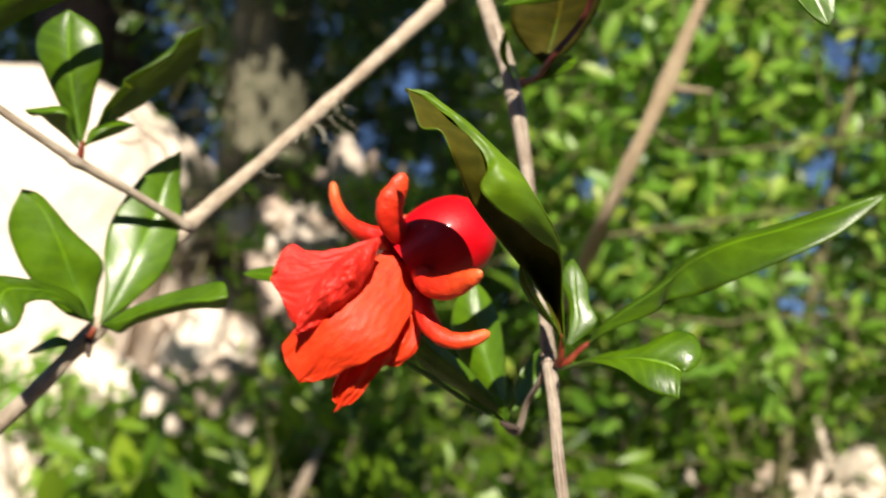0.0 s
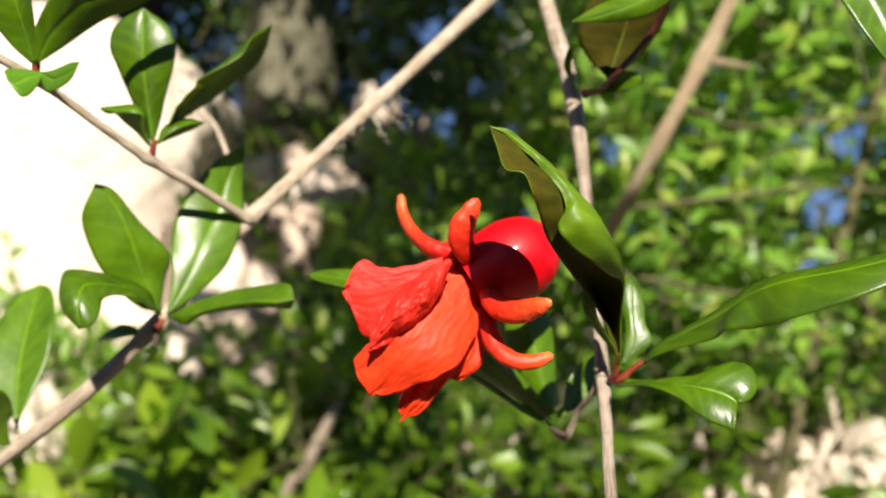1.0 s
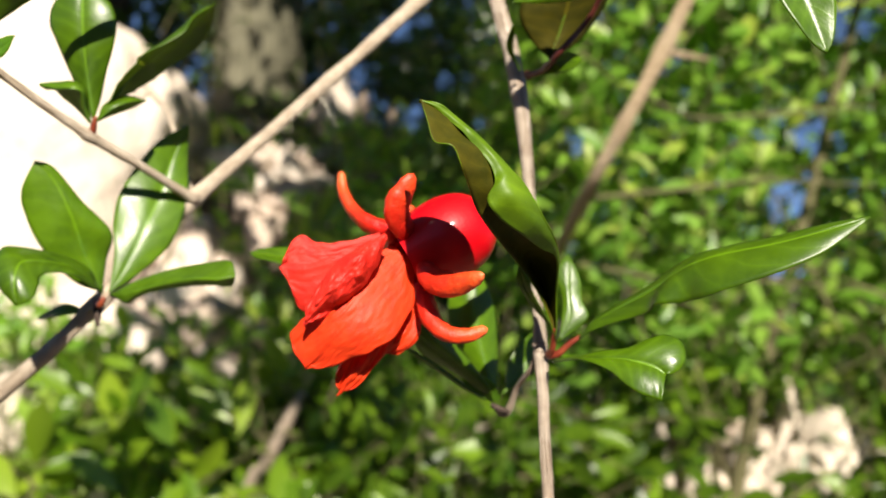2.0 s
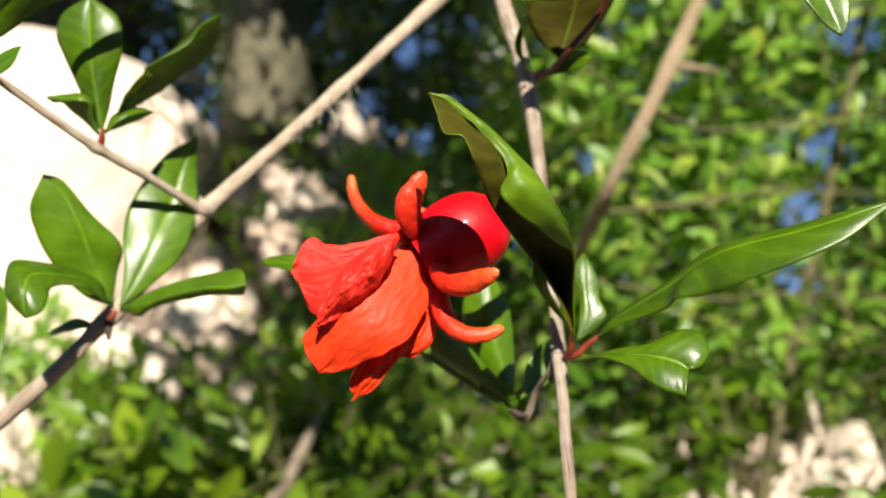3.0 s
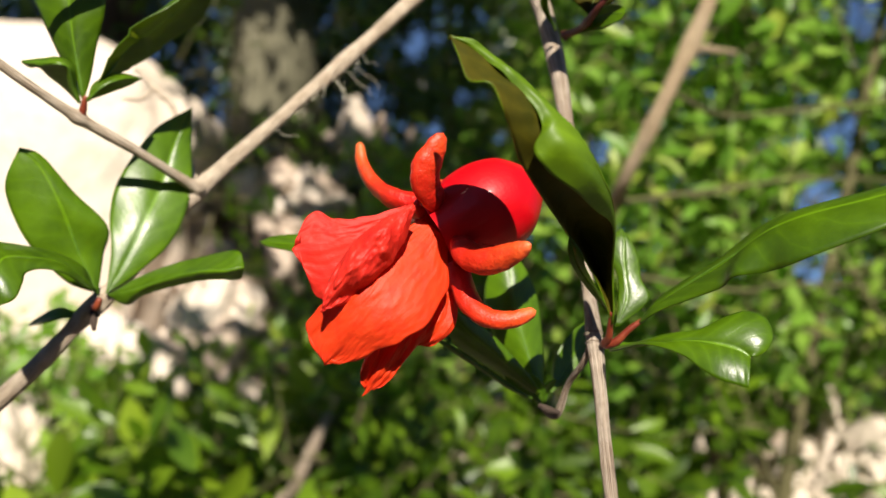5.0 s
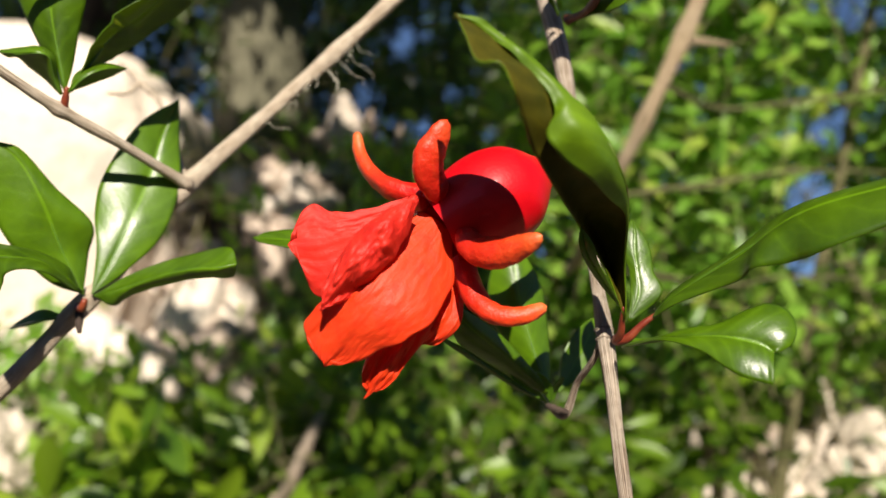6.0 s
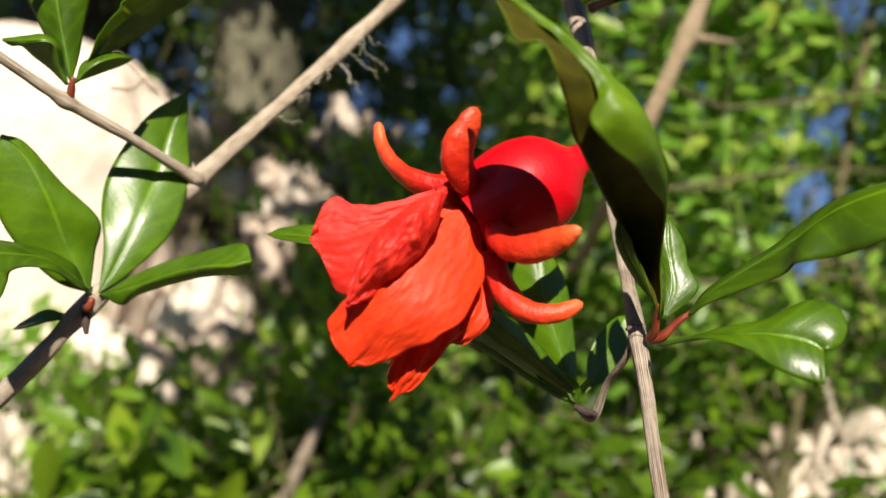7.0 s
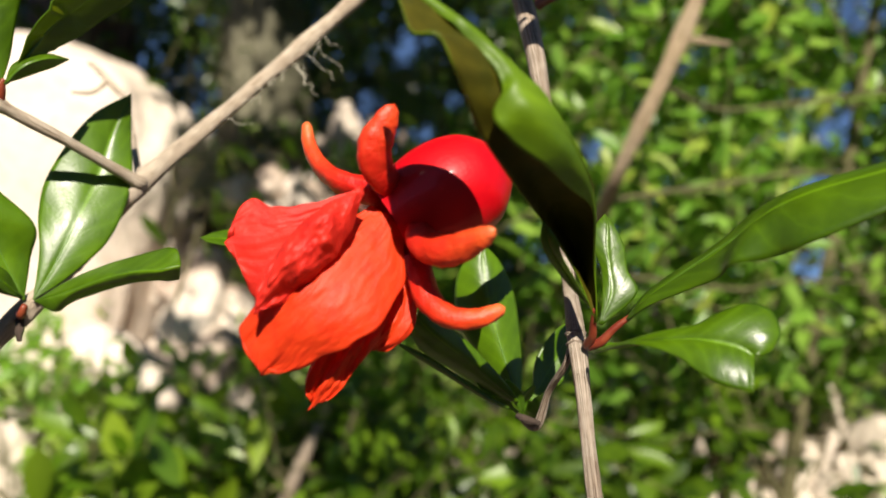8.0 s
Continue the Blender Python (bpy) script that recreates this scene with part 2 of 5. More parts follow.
STONE = stone_material("limestone", (0.56, 0.46, 0.37), (0.72, 0.62, 0.52), (0.82, 0.74, 0.65))
# pinkish stone whose colour is also darkened for the leaf shade on it
STONE_PINK_SHADED = stone_material("pinkish_limestone_shaded", (0.34, 0.25, 0.19), (0.50, 0.39, 0.31), (0.64, 0.53, 0.44))


def earth_material():
    n = Nodes("stony_earth")
    a = n.noise(n.coords(), 3.5, 6, 0.65)
    b = n.noise(n.coords(), 45, 5, 0.7)
    colour = n.ramp(a, [(0.3, (0.075, 0.055, 0.036)), (0.52, (0.14, 0.105, 0.072)), (0.75, (0.23, 0.185, 0.135))])
    colour = n.mix(n.ramp(b, [(0.5, (0, 0, 0)), (0.7, (0.6, 0.6, 0.6))]), colour, (0.34, 0.28, 0.22))
    n.link(colour, n.bsdf.inputs["Base Color"])
    n.bsdf.inputs["Roughness"].default_value = 0.95
    n.link(n.bump(b, 0.9, 0.02), n.bsdf.inputs["Normal"])
    return n.mat


EARTH = earth_material()


# ---------------------------------------------------------------- mesh helpers
def part(name, verts, faces, material, parent=None, label="", uvs=None, smooth=True):
    me = bpy.data.meshes.new(name)
    me.from_pydata([tuple(v) for v in verts], [], faces)
    if smooth:
        me.polygons.foreach_set("use_smooth", [True] * len(me.polygons))
    if uvs is not None:
        layer = me.uv_layers.new(name="leaf")
        idx = np.empty(len(me.loops), dtype=np.int32)
        me.loops.foreach_get("vertex_index", idx)
        layer.data.foreach_set("uv", np.asarray(uvs, dtype=np.float32)[idx].ravel())
    me.materials.append(material)
    me.update()
    ob = new(name, me)
    if parent:
        ob.parent = parent
    if label:
        ob["label"] = label
    return ob


def thing(name, label, category, group=""):
    return tagged(new(name), label, category, group)


def spline(points, u):
    """A point and its direction on a smooth curve through the points, u from 0 to 1."""
    pts = [Vector(p) for p in points]
    if len(pts) == 2:
        return pts[0].lerp(pts[1], u), (pts[1] - pts[0]).normalized()
    k = len(pts) - 1
    x = min(max(u, 0.0), 0.999999) * k
    i = int(x)
    f = x - i
    p0 = pts[i - 1] if i else pts[0] * 2 - pts[1]
    p1, p2 = pts[i], pts[i + 1]
    p3 = pts[i + 2] if i + 2 <= k else pts[k] * 2 - pts[k - 1]
    a, b, c = p2 - p0, 2 * p0 - 5 * p1 + 4 * p2 - p3, 3 * p1 - p0 - 3 * p2 + p3
    pos = p1 + 0.5 * (a * f + b * f * f + c * f ** 3)
    d = 0.5 * (a + 2 * b * f + 3 * c * f * f)
    return pos, (d if d.length > 1e-9 else a).normalized()


def lerp_list(values, u):
    x = min(max(u, 0.0), 1.0) * (len(values) - 1)
    i = min(int(x), len(values) - 2)
    f = x - i
    f = f * f * (3 - 2 * f)
    return values[i] * (1 - f) + values[i + 1] * f


def tube_mesh(points, radii, rings=24, sides=12, rough=0.0, knots=(), flat=1.0, side_hint=None, seed=0.0, cap=0.6, round_tip=0.0):
    """A branch: radii along it, ridged skin, swollen knots as (place, swell). flat squeezes it across side_hint."""
    verts, faces, uvs = [], [], []
    ref = Vector(side_hint) if side_hint else Vector((0.31, 0.87, 0.38))
    length = sum((Vector(points[i + 1]) - Vector(points[i])).length for i in range(len(points) - 1))
    girth = 2 * math.pi * max(radii)
    for i in range(rings + 1):
        u = i / rings
        c, t = spline(points, u)
        a = (ref - t * ref.dot(t)).normalized()
        b = t.cross(a)
        r = lerp_list(radii, u)
        if round_tip and u > 1 - round_tip:
            r *= max(0.05, 1 - ((u - 1 + round_tip) / round_tip) ** 2) ** 0.5
        for place, swell in knots:
            r *= 1 + swell * math.exp(-((u - place) / 0.025) ** 2)
        for j in range(sides):
            ang = 2 * math.pi * j / sides
            d = a * math.cos(ang) * flat + b * math.sin(ang)
            k = 1.0
            if rough:
                k += rough * noise.noise(Vector((math.cos(ang) * 2.2, math.sin(ang) * 2.2, u * rings * 0.25 + seed)))
                k += rough * 0.6 * noise.noise(Vector((math.cos(ang) * 6, math.sin(ang) * 6, u * rings * 0.08 + seed + 9)))
            verts.append(c + d * r * k)
            uvs.append((girth * abs(2 * j / sides - 1), u * length))
    for i in range(rings):
        for j in range(sides):
            k = (j + 1) % sides
            faces.append((i * sides + j, i * sides + k, (i + 1) * sides + k, (i + 1) * sides + j))
    for end, u, s in ((0, 0.0, -1), (rings, 1.0, 1)):
        c, t = spline(points, u)
        verts.append(c + t * s * lerp_list(radii, u) * cap)
        uvs.append((0.0, u * length))
        for j in range(sides):
            k = (j + 1) % sides
            tri = (end * sides + j, end * sides + k, len(verts) - 1)
            faces.append(tri if s > 0 else tri[::-1])
    return verts, faces, uvs


def tube(name, points, radii, material, parent, label="", **more):
    verts, faces, uvs = tube_mesh(points, radii, **more)
    return part(name, verts, faces, material, parent, label, uvs)


def leaf_profile(u, belly, tip):
    if u < belly:
        return max(0.045, math.sin(math.pi / 2 * u / belly) ** 1.35)
    w = (u - belly) / (1 - belly)
    return max(0.0, 1 - w ** 2) ** (0.5 * tip) if w < 1 else 0.0


def leaf(parent, spine, side, width, label="", material=None, belly=0.58, tip=1.25, fold=0.2, wave=0.06, stalk=0.0008,
         nu=26, nv=12, rib=True, seed=0.0, thick=0.00028):
    """A leaf along its spine. side: the way its blade spreads; fold lifts both halves from the midrib towards side x spine."""
    material = material or LEAF
    spread = Vector(side).normalized()
    top, nrm, uvs, mids = [], [], [], []
    for i in range(nu + 1):
        u = i / nu
        c, t = spline(spine, u)
        s = (spread - t * spread.dot(t)).normalized()
        n = s.cross(t)
        w = 0.5 * width * leaf_profile(u, belly, tip)
        row = {nv // 2: (c, n)}
        for sign in (1, -1):
            p = c.copy()
            steps = nv // 2
            for j in range(1, steps + 1):
                av = j / steps
                p = p + (s * sign * math.cos(fold) + n * math.sin(fold)) * (w / steps)
                ripple = wave * width * 0.5 * av * av * math.sin(9 * u + 2.1 * sign + seed) * min(1.0, 3 * u)
                ripple += wave * width * 0.25 * av * noise.noise(Vector((u * 7 + seed, sign * av * 2.5, seed)))
                nn = (n * math.cos(fold) - s * sign * math.sin(fold))
                row[nv // 2 + sign * j] = (p + n * ripple, nn)
        for j in range(nv + 1):
            top.append(row[j][0])
            nrm.append(row[j][1])
            uvs.append((u, j / nv))
        mids.append(c - n * 0.0002)
    count, across = len(top), nv + 1
    verts = [p + q * thick * 0.5 for p, q in zip(top, nrm)] + [p - q * thick * 0.5 for p, q in zip(top, nrm)]
    faces = []
    for i in range(nu):
        for j in range(nv):
            a = i * across + j
            quad = (a, a + 1, a + across + 1, a + across)
            faces.append(quad[::-1])
            faces.append(tuple(k + count for k in quad))
    rim = [j for j in range(across)] + [i * across + nv for i in range(1, nu + 1)] + [nu * across + j for j in range(nv - 1, -1, -1)] + [i * across for i in range(nu - 1, 0, -1)]
    for k, a in enumerate(rim):
        b = rim[(k + 1) % len(rim)]
        faces.append((a, b, b + count, a + count))
    ob = part("leaf", verts, faces, material, parent, label, uvs + uvs)
    if rib:
        ks = [0, 0.2, 0.4, 0.6, 0.8, 0.95]
        line = [mids[int(k * nu)] for k in ks]
        tube("midrib", line, [stalk * 0.5, stalk * 0.36, stalk * 0.25, stalk * 0.14, stalk * 0.05], RIB, ob, rings=16, sides=6, cap=0.2)
    return ob


def blade(parent, left, mid, right, label="", material=None, seed=0.0, wave=0.03, bulge=0.08, nu=34, nv=18, thick=0.00028, stalk=0.0007):
    """A leaf between three smooth lines that run from its base to its tip: one margin, the midrib, the other margin.
    bulge arches each half out of its plane, wave ripples the margins."""
    length = sum((Vector(mid[i + 1]) - Vector(mid[i])).length for i in range(len(mid) - 1))
    pts, uvs, mids = [], [], []
    half = nv // 2
    for i in range(nu + 1):
        u = i / nu
        a, c, b = spline(left, u)[0], spline(mid, u)[0], spline(right, u)[0]
        t = spline(mid, u)[1]
        across = b - a
        n = across.cross(t)
        n = n.normalized() if n.length > 1e-9 else Vector((0, -1, 0))
        if n.y > 0:
            n = -n
        for j in range(nv + 1):
            edge, f = (a, 1 - j / half) if j <= half else (b, j / half - 1)
            w = (edge - c).length
            lift = bulge * w * 4 * f * (1 - f)
            lift += wave * w * f * f * (math.sin(11 * u + (2.1 if j < half else 0) + seed) + 0.8 * noise.noise(Vector((u * 9 + seed, f, seed))))
            lift += 0.012 * w * f * (1 - f) * math.sin(42 * (u - 0.25 * f))
            lift -= 0.00022 * math.exp(-(f / 0.10) ** 2) * min(1.0, w / 0.002)
            pts.append(c.lerp(edge, f) + n * lift)
            uvs.append((u, j / nv))
        mids.append(c + n * -0.0003)
    wide = nv + 1
    faces = [(i * wide + j, i * wide + j + 1, (i + 1) * wide + j + 1, (i + 1) * wide + j) for i in range(nu) for j in range(nv)]
    nrm = [Vector((0, 0, 0)) for p in pts]
    for f in faces:
        n = (pts[f[2]] - pts[f[0]]).cross(pts[f[3]] - pts[f[1]])
        for k in f:
            nrm[k] += n
    nrm = [n.normalized() if n.length else Vector((0, -1, 0)) for n in nrm]
    count = len(pts)
    verts = [p + n * thick / 2 for p, n in zip(pts, nrm)] + [p - n * thick / 2 for p, n in zip(pts, nrm)]
    both = faces + [tuple(k + count for k in reversed(f)) for f in faces]
    rim = list(range(wide)) + [i * wide + nv for i in range(1, nu + 1)] + [nu * wide + j for j in range(nv - 1, -1, -1)] + [i * wide for i in range(nu - 1, 0, -1)]
    for k, p in enumerate(rim):
        q = rim[(k + 1) % len(rim)]
        both.append((q, p, p + count, q + count))
    ob = part("leaf", verts, both, material or LEAF, parent, label, uvs + uvs)
    line = [mids[int(k * nu)] for k in (0, 0.2, 0.4, 0.6, 0.8, 0.94)]
    tube("midrib", line, [stalk * 0.6, stalk * 0.45, stalk * 0.3, stalk * 0.2, stalk * 0.08], RIB, ob, rings=18, sides=6, cap=0.2)
    return ob


# ---------------------------------------------------------------- ground and far things
GROUND = 0.9


def smooth(a, b, x):
    x = min(max((x - a) / (b - a), 0.0), 1.0)
    return x * x * (3 - 2 * x)


def height(x, y):
    """The stony garden: level in front, a bank behind that is high at one end and low at the other."""
    rise = 0.34 + 0.62 * smooth(0.05, -0.35, x) - 0.30 * smooth(-0.38, -0.6, x) - 0.16 * smooth(0.0, 0.6, x)
    mound = 0.32 * math.exp(-((x - 0.56) / 0.26) ** 2 - ((y - 1.25) / 0.25) ** 2)
    bank = mound + rise * smooth(0.8, 2.0, y) * (1 - 0.75 * smooth(3.2, 9.0, y))
    rough = 0.05 * noise.noise(Vector((x * 1.7, y * 1.7, 0.3))) + 0.02 * noise.noise(Vector((x * 6, y * 6, 4.0)))
    return GROUND + bank + rough * smooth(60, 6, abs(x) + abs(y))


def build_ground():
    ticks = [-3000, -800, -200, -60, -20, -9, -5.5] + [-4 + 0.1 * i for i in range(81)] + [5.5, 9, 20, 60, 200, 800, 3000]
    verts = [(x, y + 1.0, height(x, y + 1.0)) for y in ticks for x in ticks]
    k = len(ticks)
    faces = [(j * k + i, j * k + i + 1, (j + 1) * k + i + 1, (j + 1) * k + i) for j in range(k - 1) for i in range(k - 1)]
    return tagged(part("ground", verts, faces, EARTH), "dry stony garden earth, pale and uneven", "ground", kind="structure")


build_ground()


# an unseen wall, added at the near side to cut the fill light
def fill_block_wall():
    bm = bmesh.new()
    bmesh.ops.create_cube(bm, size=1.0, matrix=Matrix.Translation((0.0, -2.1, 1.55)) @ Matrix.Diagonal((16.0, 0.25, 1.5, 1.0)))
    bmesh.ops.bevel(bm, geom=bm.edges[:], offset=0.015, segments=2, affect="EDGES")
    bm.verts.index_update()
    verts, faces = [v.co.copy() for v in bm.verts], [tuple(v.index for v in f.verts) for f in bm.faces]
    bm.free()
    return tagged(part("wall_unseen", verts, faces, PLASTER, smooth=False), "plain weathered plaster wall, unseen, added to block sky light", "wall", kind="structure")


fill_block_wall()


def boulder(x, y, size, stretch=(1, 1, 1), sink=0.3, seed=0.0, z=None, turn=0.0, label="pinkish limestone rock lying on the garden bank, leaf shade darkened into its colour", detail=4, material=None):
    bm = bmesh.new()
    bmesh.ops.create_icosphere(bm, subdivisions=detail, radius=1.0)
    rz = Matrix.Rotation(turn, 3, "Z")
    verts = []
    for v in bm.verts:
        p = v.co.copy()
        # flattened facets, then lumps
        for k in range(7):
            d = Vector((math.sin(k * 2.4 + seed), math.cos(k * 1.7 + seed * 1.3), math.sin(k * 1.1 + seed * 0.7))).normalized()
            over = p.dot(d) - 0.72
            if over > 0:
                p -= d * over * 0.85
        p *= 1 + 0.12 * noise.noise(p * 2.2 + Vector((seed, seed, 0))) + 0.07 * noise.noise(p * 6 + Vector((0, seed, seed))) + 0.035 * noise.noise(p * 15 + Vector((seed, 0, seed)))
        p = rz @ Vector((p.x * stretch[0], p.y * stretch[1], p.z * stretch[2])) * size
        verts.append(p)
    faces = [tuple(v.index for v in f.verts) for f in bm.faces]
    bm.free()
    ob = part("rock", verts, faces, material or STONE)
    ground_z = height(x, y)
    ob.location = (x, y, (z if z is not None else ground_z + size * stretch[2] * (1 - 2 * sink) * 0.8))
    return tagged(ob, label, "rock", "rocks on the bank")




def slab_rock(place, half, lean, seed, label):
    """A squared block of limestone: rounded arrises, a chipped and pitted skin."""
    bm = bmesh.new()
    bmesh.ops.create_icosphere(bm, subdivisions=6, radius=1.0)
    turn = Matrix.Rotation(lean, 3, "Y")
    verts = []
    for v in bm.verts:
        p = v.co
        p = Vector([math.copysign(abs(k) ** 0.42, k) for k in p])
        q = p + Vector((seed, seed * 0.7, 0))
        k = 1 + 0.06 * noise.noise(q * 1.6) + 0.035 * noise.noise(q * 4.5) + 0.014 * noise.noise(q * 13)
        verts.append(turn @ Vector((p.x * half[0], p.y * half[1], p.z * half[2])) * k)
    faces = [tuple(v.index for v in f.verts) for f in bm.faces]
    bm.free()
    ob = part("rock", verts, faces, STONE)
    ob.location = place
    return tagged(ob, label, "rock", "rocks on the bank")


slab_rock((-1.14, 1.72, 1.57), (0.60, 0.36, 0.47), 0.24, 1.3, "large squared limestone block glaring in the sun")
boulder(-0.60, 1.36, 0.16, (1.2, 0.7, 0.8), 0.3, 4.1, z=1.31, label="pale limestone block leaning against the large boulder")
boulder(-0.80, 1.22, 0.15, (1.2, 0.7, 0.8), 0.3, 21.1, z=1.18, label="pale limestone block in front of the large boulder")
BANK_ROCKS = [((-0.5898, 1.9800, 1.7725), 0.032), ((-0.4782, 1.9800, 1.9487), 0.030), ((-0.3526, 1.5800, 1.6002), 0.026), ((-0.6008, 1.9800, 1.6113), 0.054), ((-0.5353, 1.6400, 1.4705), 0.036), ((-0.4306, 1.4700, 1.4540), 0.037), ((-0.3663, 1.4500, 1.4549), 0.028), ((-0.6046, 1.5800, 1.3864), 0.026), ((-0.4970, 1.4800, 1.3840), 0.024), ((-0.5621, 1.5100, 1.3460), 0.018), ((-0.3652, 1.3600, 1.3529), 0.017), ((-0.3236, 1.3400, 1.3239), 0.017), ((-0.2464, 1.9800, 1.8957), 0.037), ((-0.1817, 1.9800, 1.8757), 0.024), ((-0.3184, 1.6600, 1.6775), 0.038), ((-0.2781, 1.7100, 1.6900), 0.026), ((-0.2473, 1.7400, 1.6640), 0.026), ((-0.3632, 1.7000, 1.7231), 0.023), ((-0.2972, 1.5700, 1.5785), 0.019), ((-0.2932, 1.9200, 1.8179), 0.021), ((-0.5242, 1.9800, 1.8740), 0.024), ((-0.4150, 1.3900, 1.4850), 0.040), ((-0.3600, 1.4200, 1.4400), 0.030), ((-0.3100, 1.5000, 1.5800), 0.024), ((-0.5000, 0.9500, 1.3150), 0.040), ((-0.5700, 1.0000, 1.2500), 0.045)]
EDGE_ROCKS = [((-0.5806, 1.6300, 1.4266), 0.023), ((-0.6413, 1.5300, 1.3488), 0.021), ((-0.6697, 1.4600, 1.2971), 0.020), ((-0.1144, 1.9800, 1.8584), 0.027)]
LOW_ROCKS = [((0.5701, 1.1200, 1.2927), 0.055), ((0.5189, 1.1000, 1.2707), 0.026), ((0.4928, 1.1500, 1.2753), 0.024), ((0.4927, 1.1000, 1.2414), 0.028), ((0.4620, 1.1500, 1.2790), 0.020), ((0.4523, 1.1000, 1.2485), 0.026), ((0.4153, 1.1000, 1.2411), 0.020), ((0.3616, 1.2000, 1.2729), 0.016), ((0.3380, 1.1000, 1.2481), 0.018), ((0.0841, 1.2000, 1.2535), 0.016), ((-0.0524, 1.2000, 1.2491), 0.015), ((0.4042, 1.1500, 1.2903), 0.015), ((0.5436, 1.2000, 1.3416), 0.018), ((0.3784, 1.1000, 1.2337), 0.018)]
LIT_ROCKS = [(p, r * 1.4) for p, r in BANK_ROCKS] + EDGE_ROCKS + LOW_ROCKS
for k, ((rx, ry, rz), rs) in enumerate(LIT_ROCKS):
    # each stands on the bank, sunk as deep as its height needs
    foot = height(rx, ry)
    tall = max(rs * 0.8, (rz + rs * 0.8 - foot + 0.04) / 2)
    # small high rocks take the stone with shade in its colour
    boulder(rx, ry, rs, (1.1, 0.9, tall / rs), 0.3, 40.0 + 1.7 * k, z=foot - 0.04 + tall, turn=k * 0.9, detail=4, label="pale limestone rock in full sun among the leaves", material=STONE if rs > 0.045 or rz < 1.5 else STONE_PINK_SHADED)
ROCKS = [(-0.27, 1.62, 0.075, 0.2), (-0.35, 1.66, 0.06, 1.7), (-0.43, 1.50, 0.085, 2.9), (-0.40, 1.38, 0.08, 3.3), (-0.52, 1.40, 0.05, 4.4),
         (-0.47, 1.30, 0.045, 5.6), (-0.66, 1.36, 0.10, 6.1), (-0.62, 1.20, 0.07, 7.7), (-0.58, 1.08, 0.08, 8.2), (-0.10, 1.75, 0.06, 9.9),
         (-0.02, 1.70, 0.05, 10.4), (0.46, 1.24, 0.08, 13.1), (0.09, 1.18, 0.035, 14.6),
         (-0.05, 1.16, 0.03, 15.2), (0.36, 1.26, 0.035, 16.9), (0.80, 1.60, 0.12, 17.5), (0.24, 1.5, 0.05, 18.8), (-0.8, 1.18, 0.09, 19.4)]
rng = random.Random(61)
ROCKS += [(rng.uniform(-0.90, -0.42), rng.uniform(1.02, 1.40), rng.uniform(0.03, 0.075), 70.0 + k) for k in range(16)]
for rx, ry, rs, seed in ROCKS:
    boulder(rx, ry, rs, (1.15, 0.9, 0.75), 0.28, seed, turn=seed, detail=4, material=STONE_PINK_SHADED)


def rubble():
    """Small stones strewn over the bank."""
    rg = random.Random(77)
    verts, faces = [], []
    for k in range(420):
        x, y = rg.uniform(-1.1, 1.1), rg.uniform(0.8, 2.2)
        s = rg.uniform(0.012, 0.045) * (0.7 + 0.3 * y)
        bm = bmesh.new()
        bmesh.ops.create_icosphere(bm, subdivisions=2, radius=1.0)
        base = len(verts)
        off = Vector((k * 1.7, k * 0.9, 3.1))
        z = height(x, y) + s * 0.25
        for v in bm.verts:
            p = v.co * (1 + 0.35 * noise.noise(v.co * 1.3 + off))
            verts.append((x + p.x * s * 1.2, y + p.y * s, z + p.z * s * 0.7))
        faces += [tuple(v.index + base for v in f.verts) for f in bm.faces]
        bm.free()
    return tagged(part("rubble", verts, faces, STONE, smooth=False), "small pale stones strewn over the bank", "stones", kind="stuff")


rubble()


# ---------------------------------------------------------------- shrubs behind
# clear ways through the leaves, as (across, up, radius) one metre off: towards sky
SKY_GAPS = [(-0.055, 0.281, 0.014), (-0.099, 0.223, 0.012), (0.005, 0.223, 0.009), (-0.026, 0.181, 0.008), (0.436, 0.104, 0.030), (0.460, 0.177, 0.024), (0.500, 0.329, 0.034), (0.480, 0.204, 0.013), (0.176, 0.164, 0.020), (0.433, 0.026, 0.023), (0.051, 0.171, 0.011)]
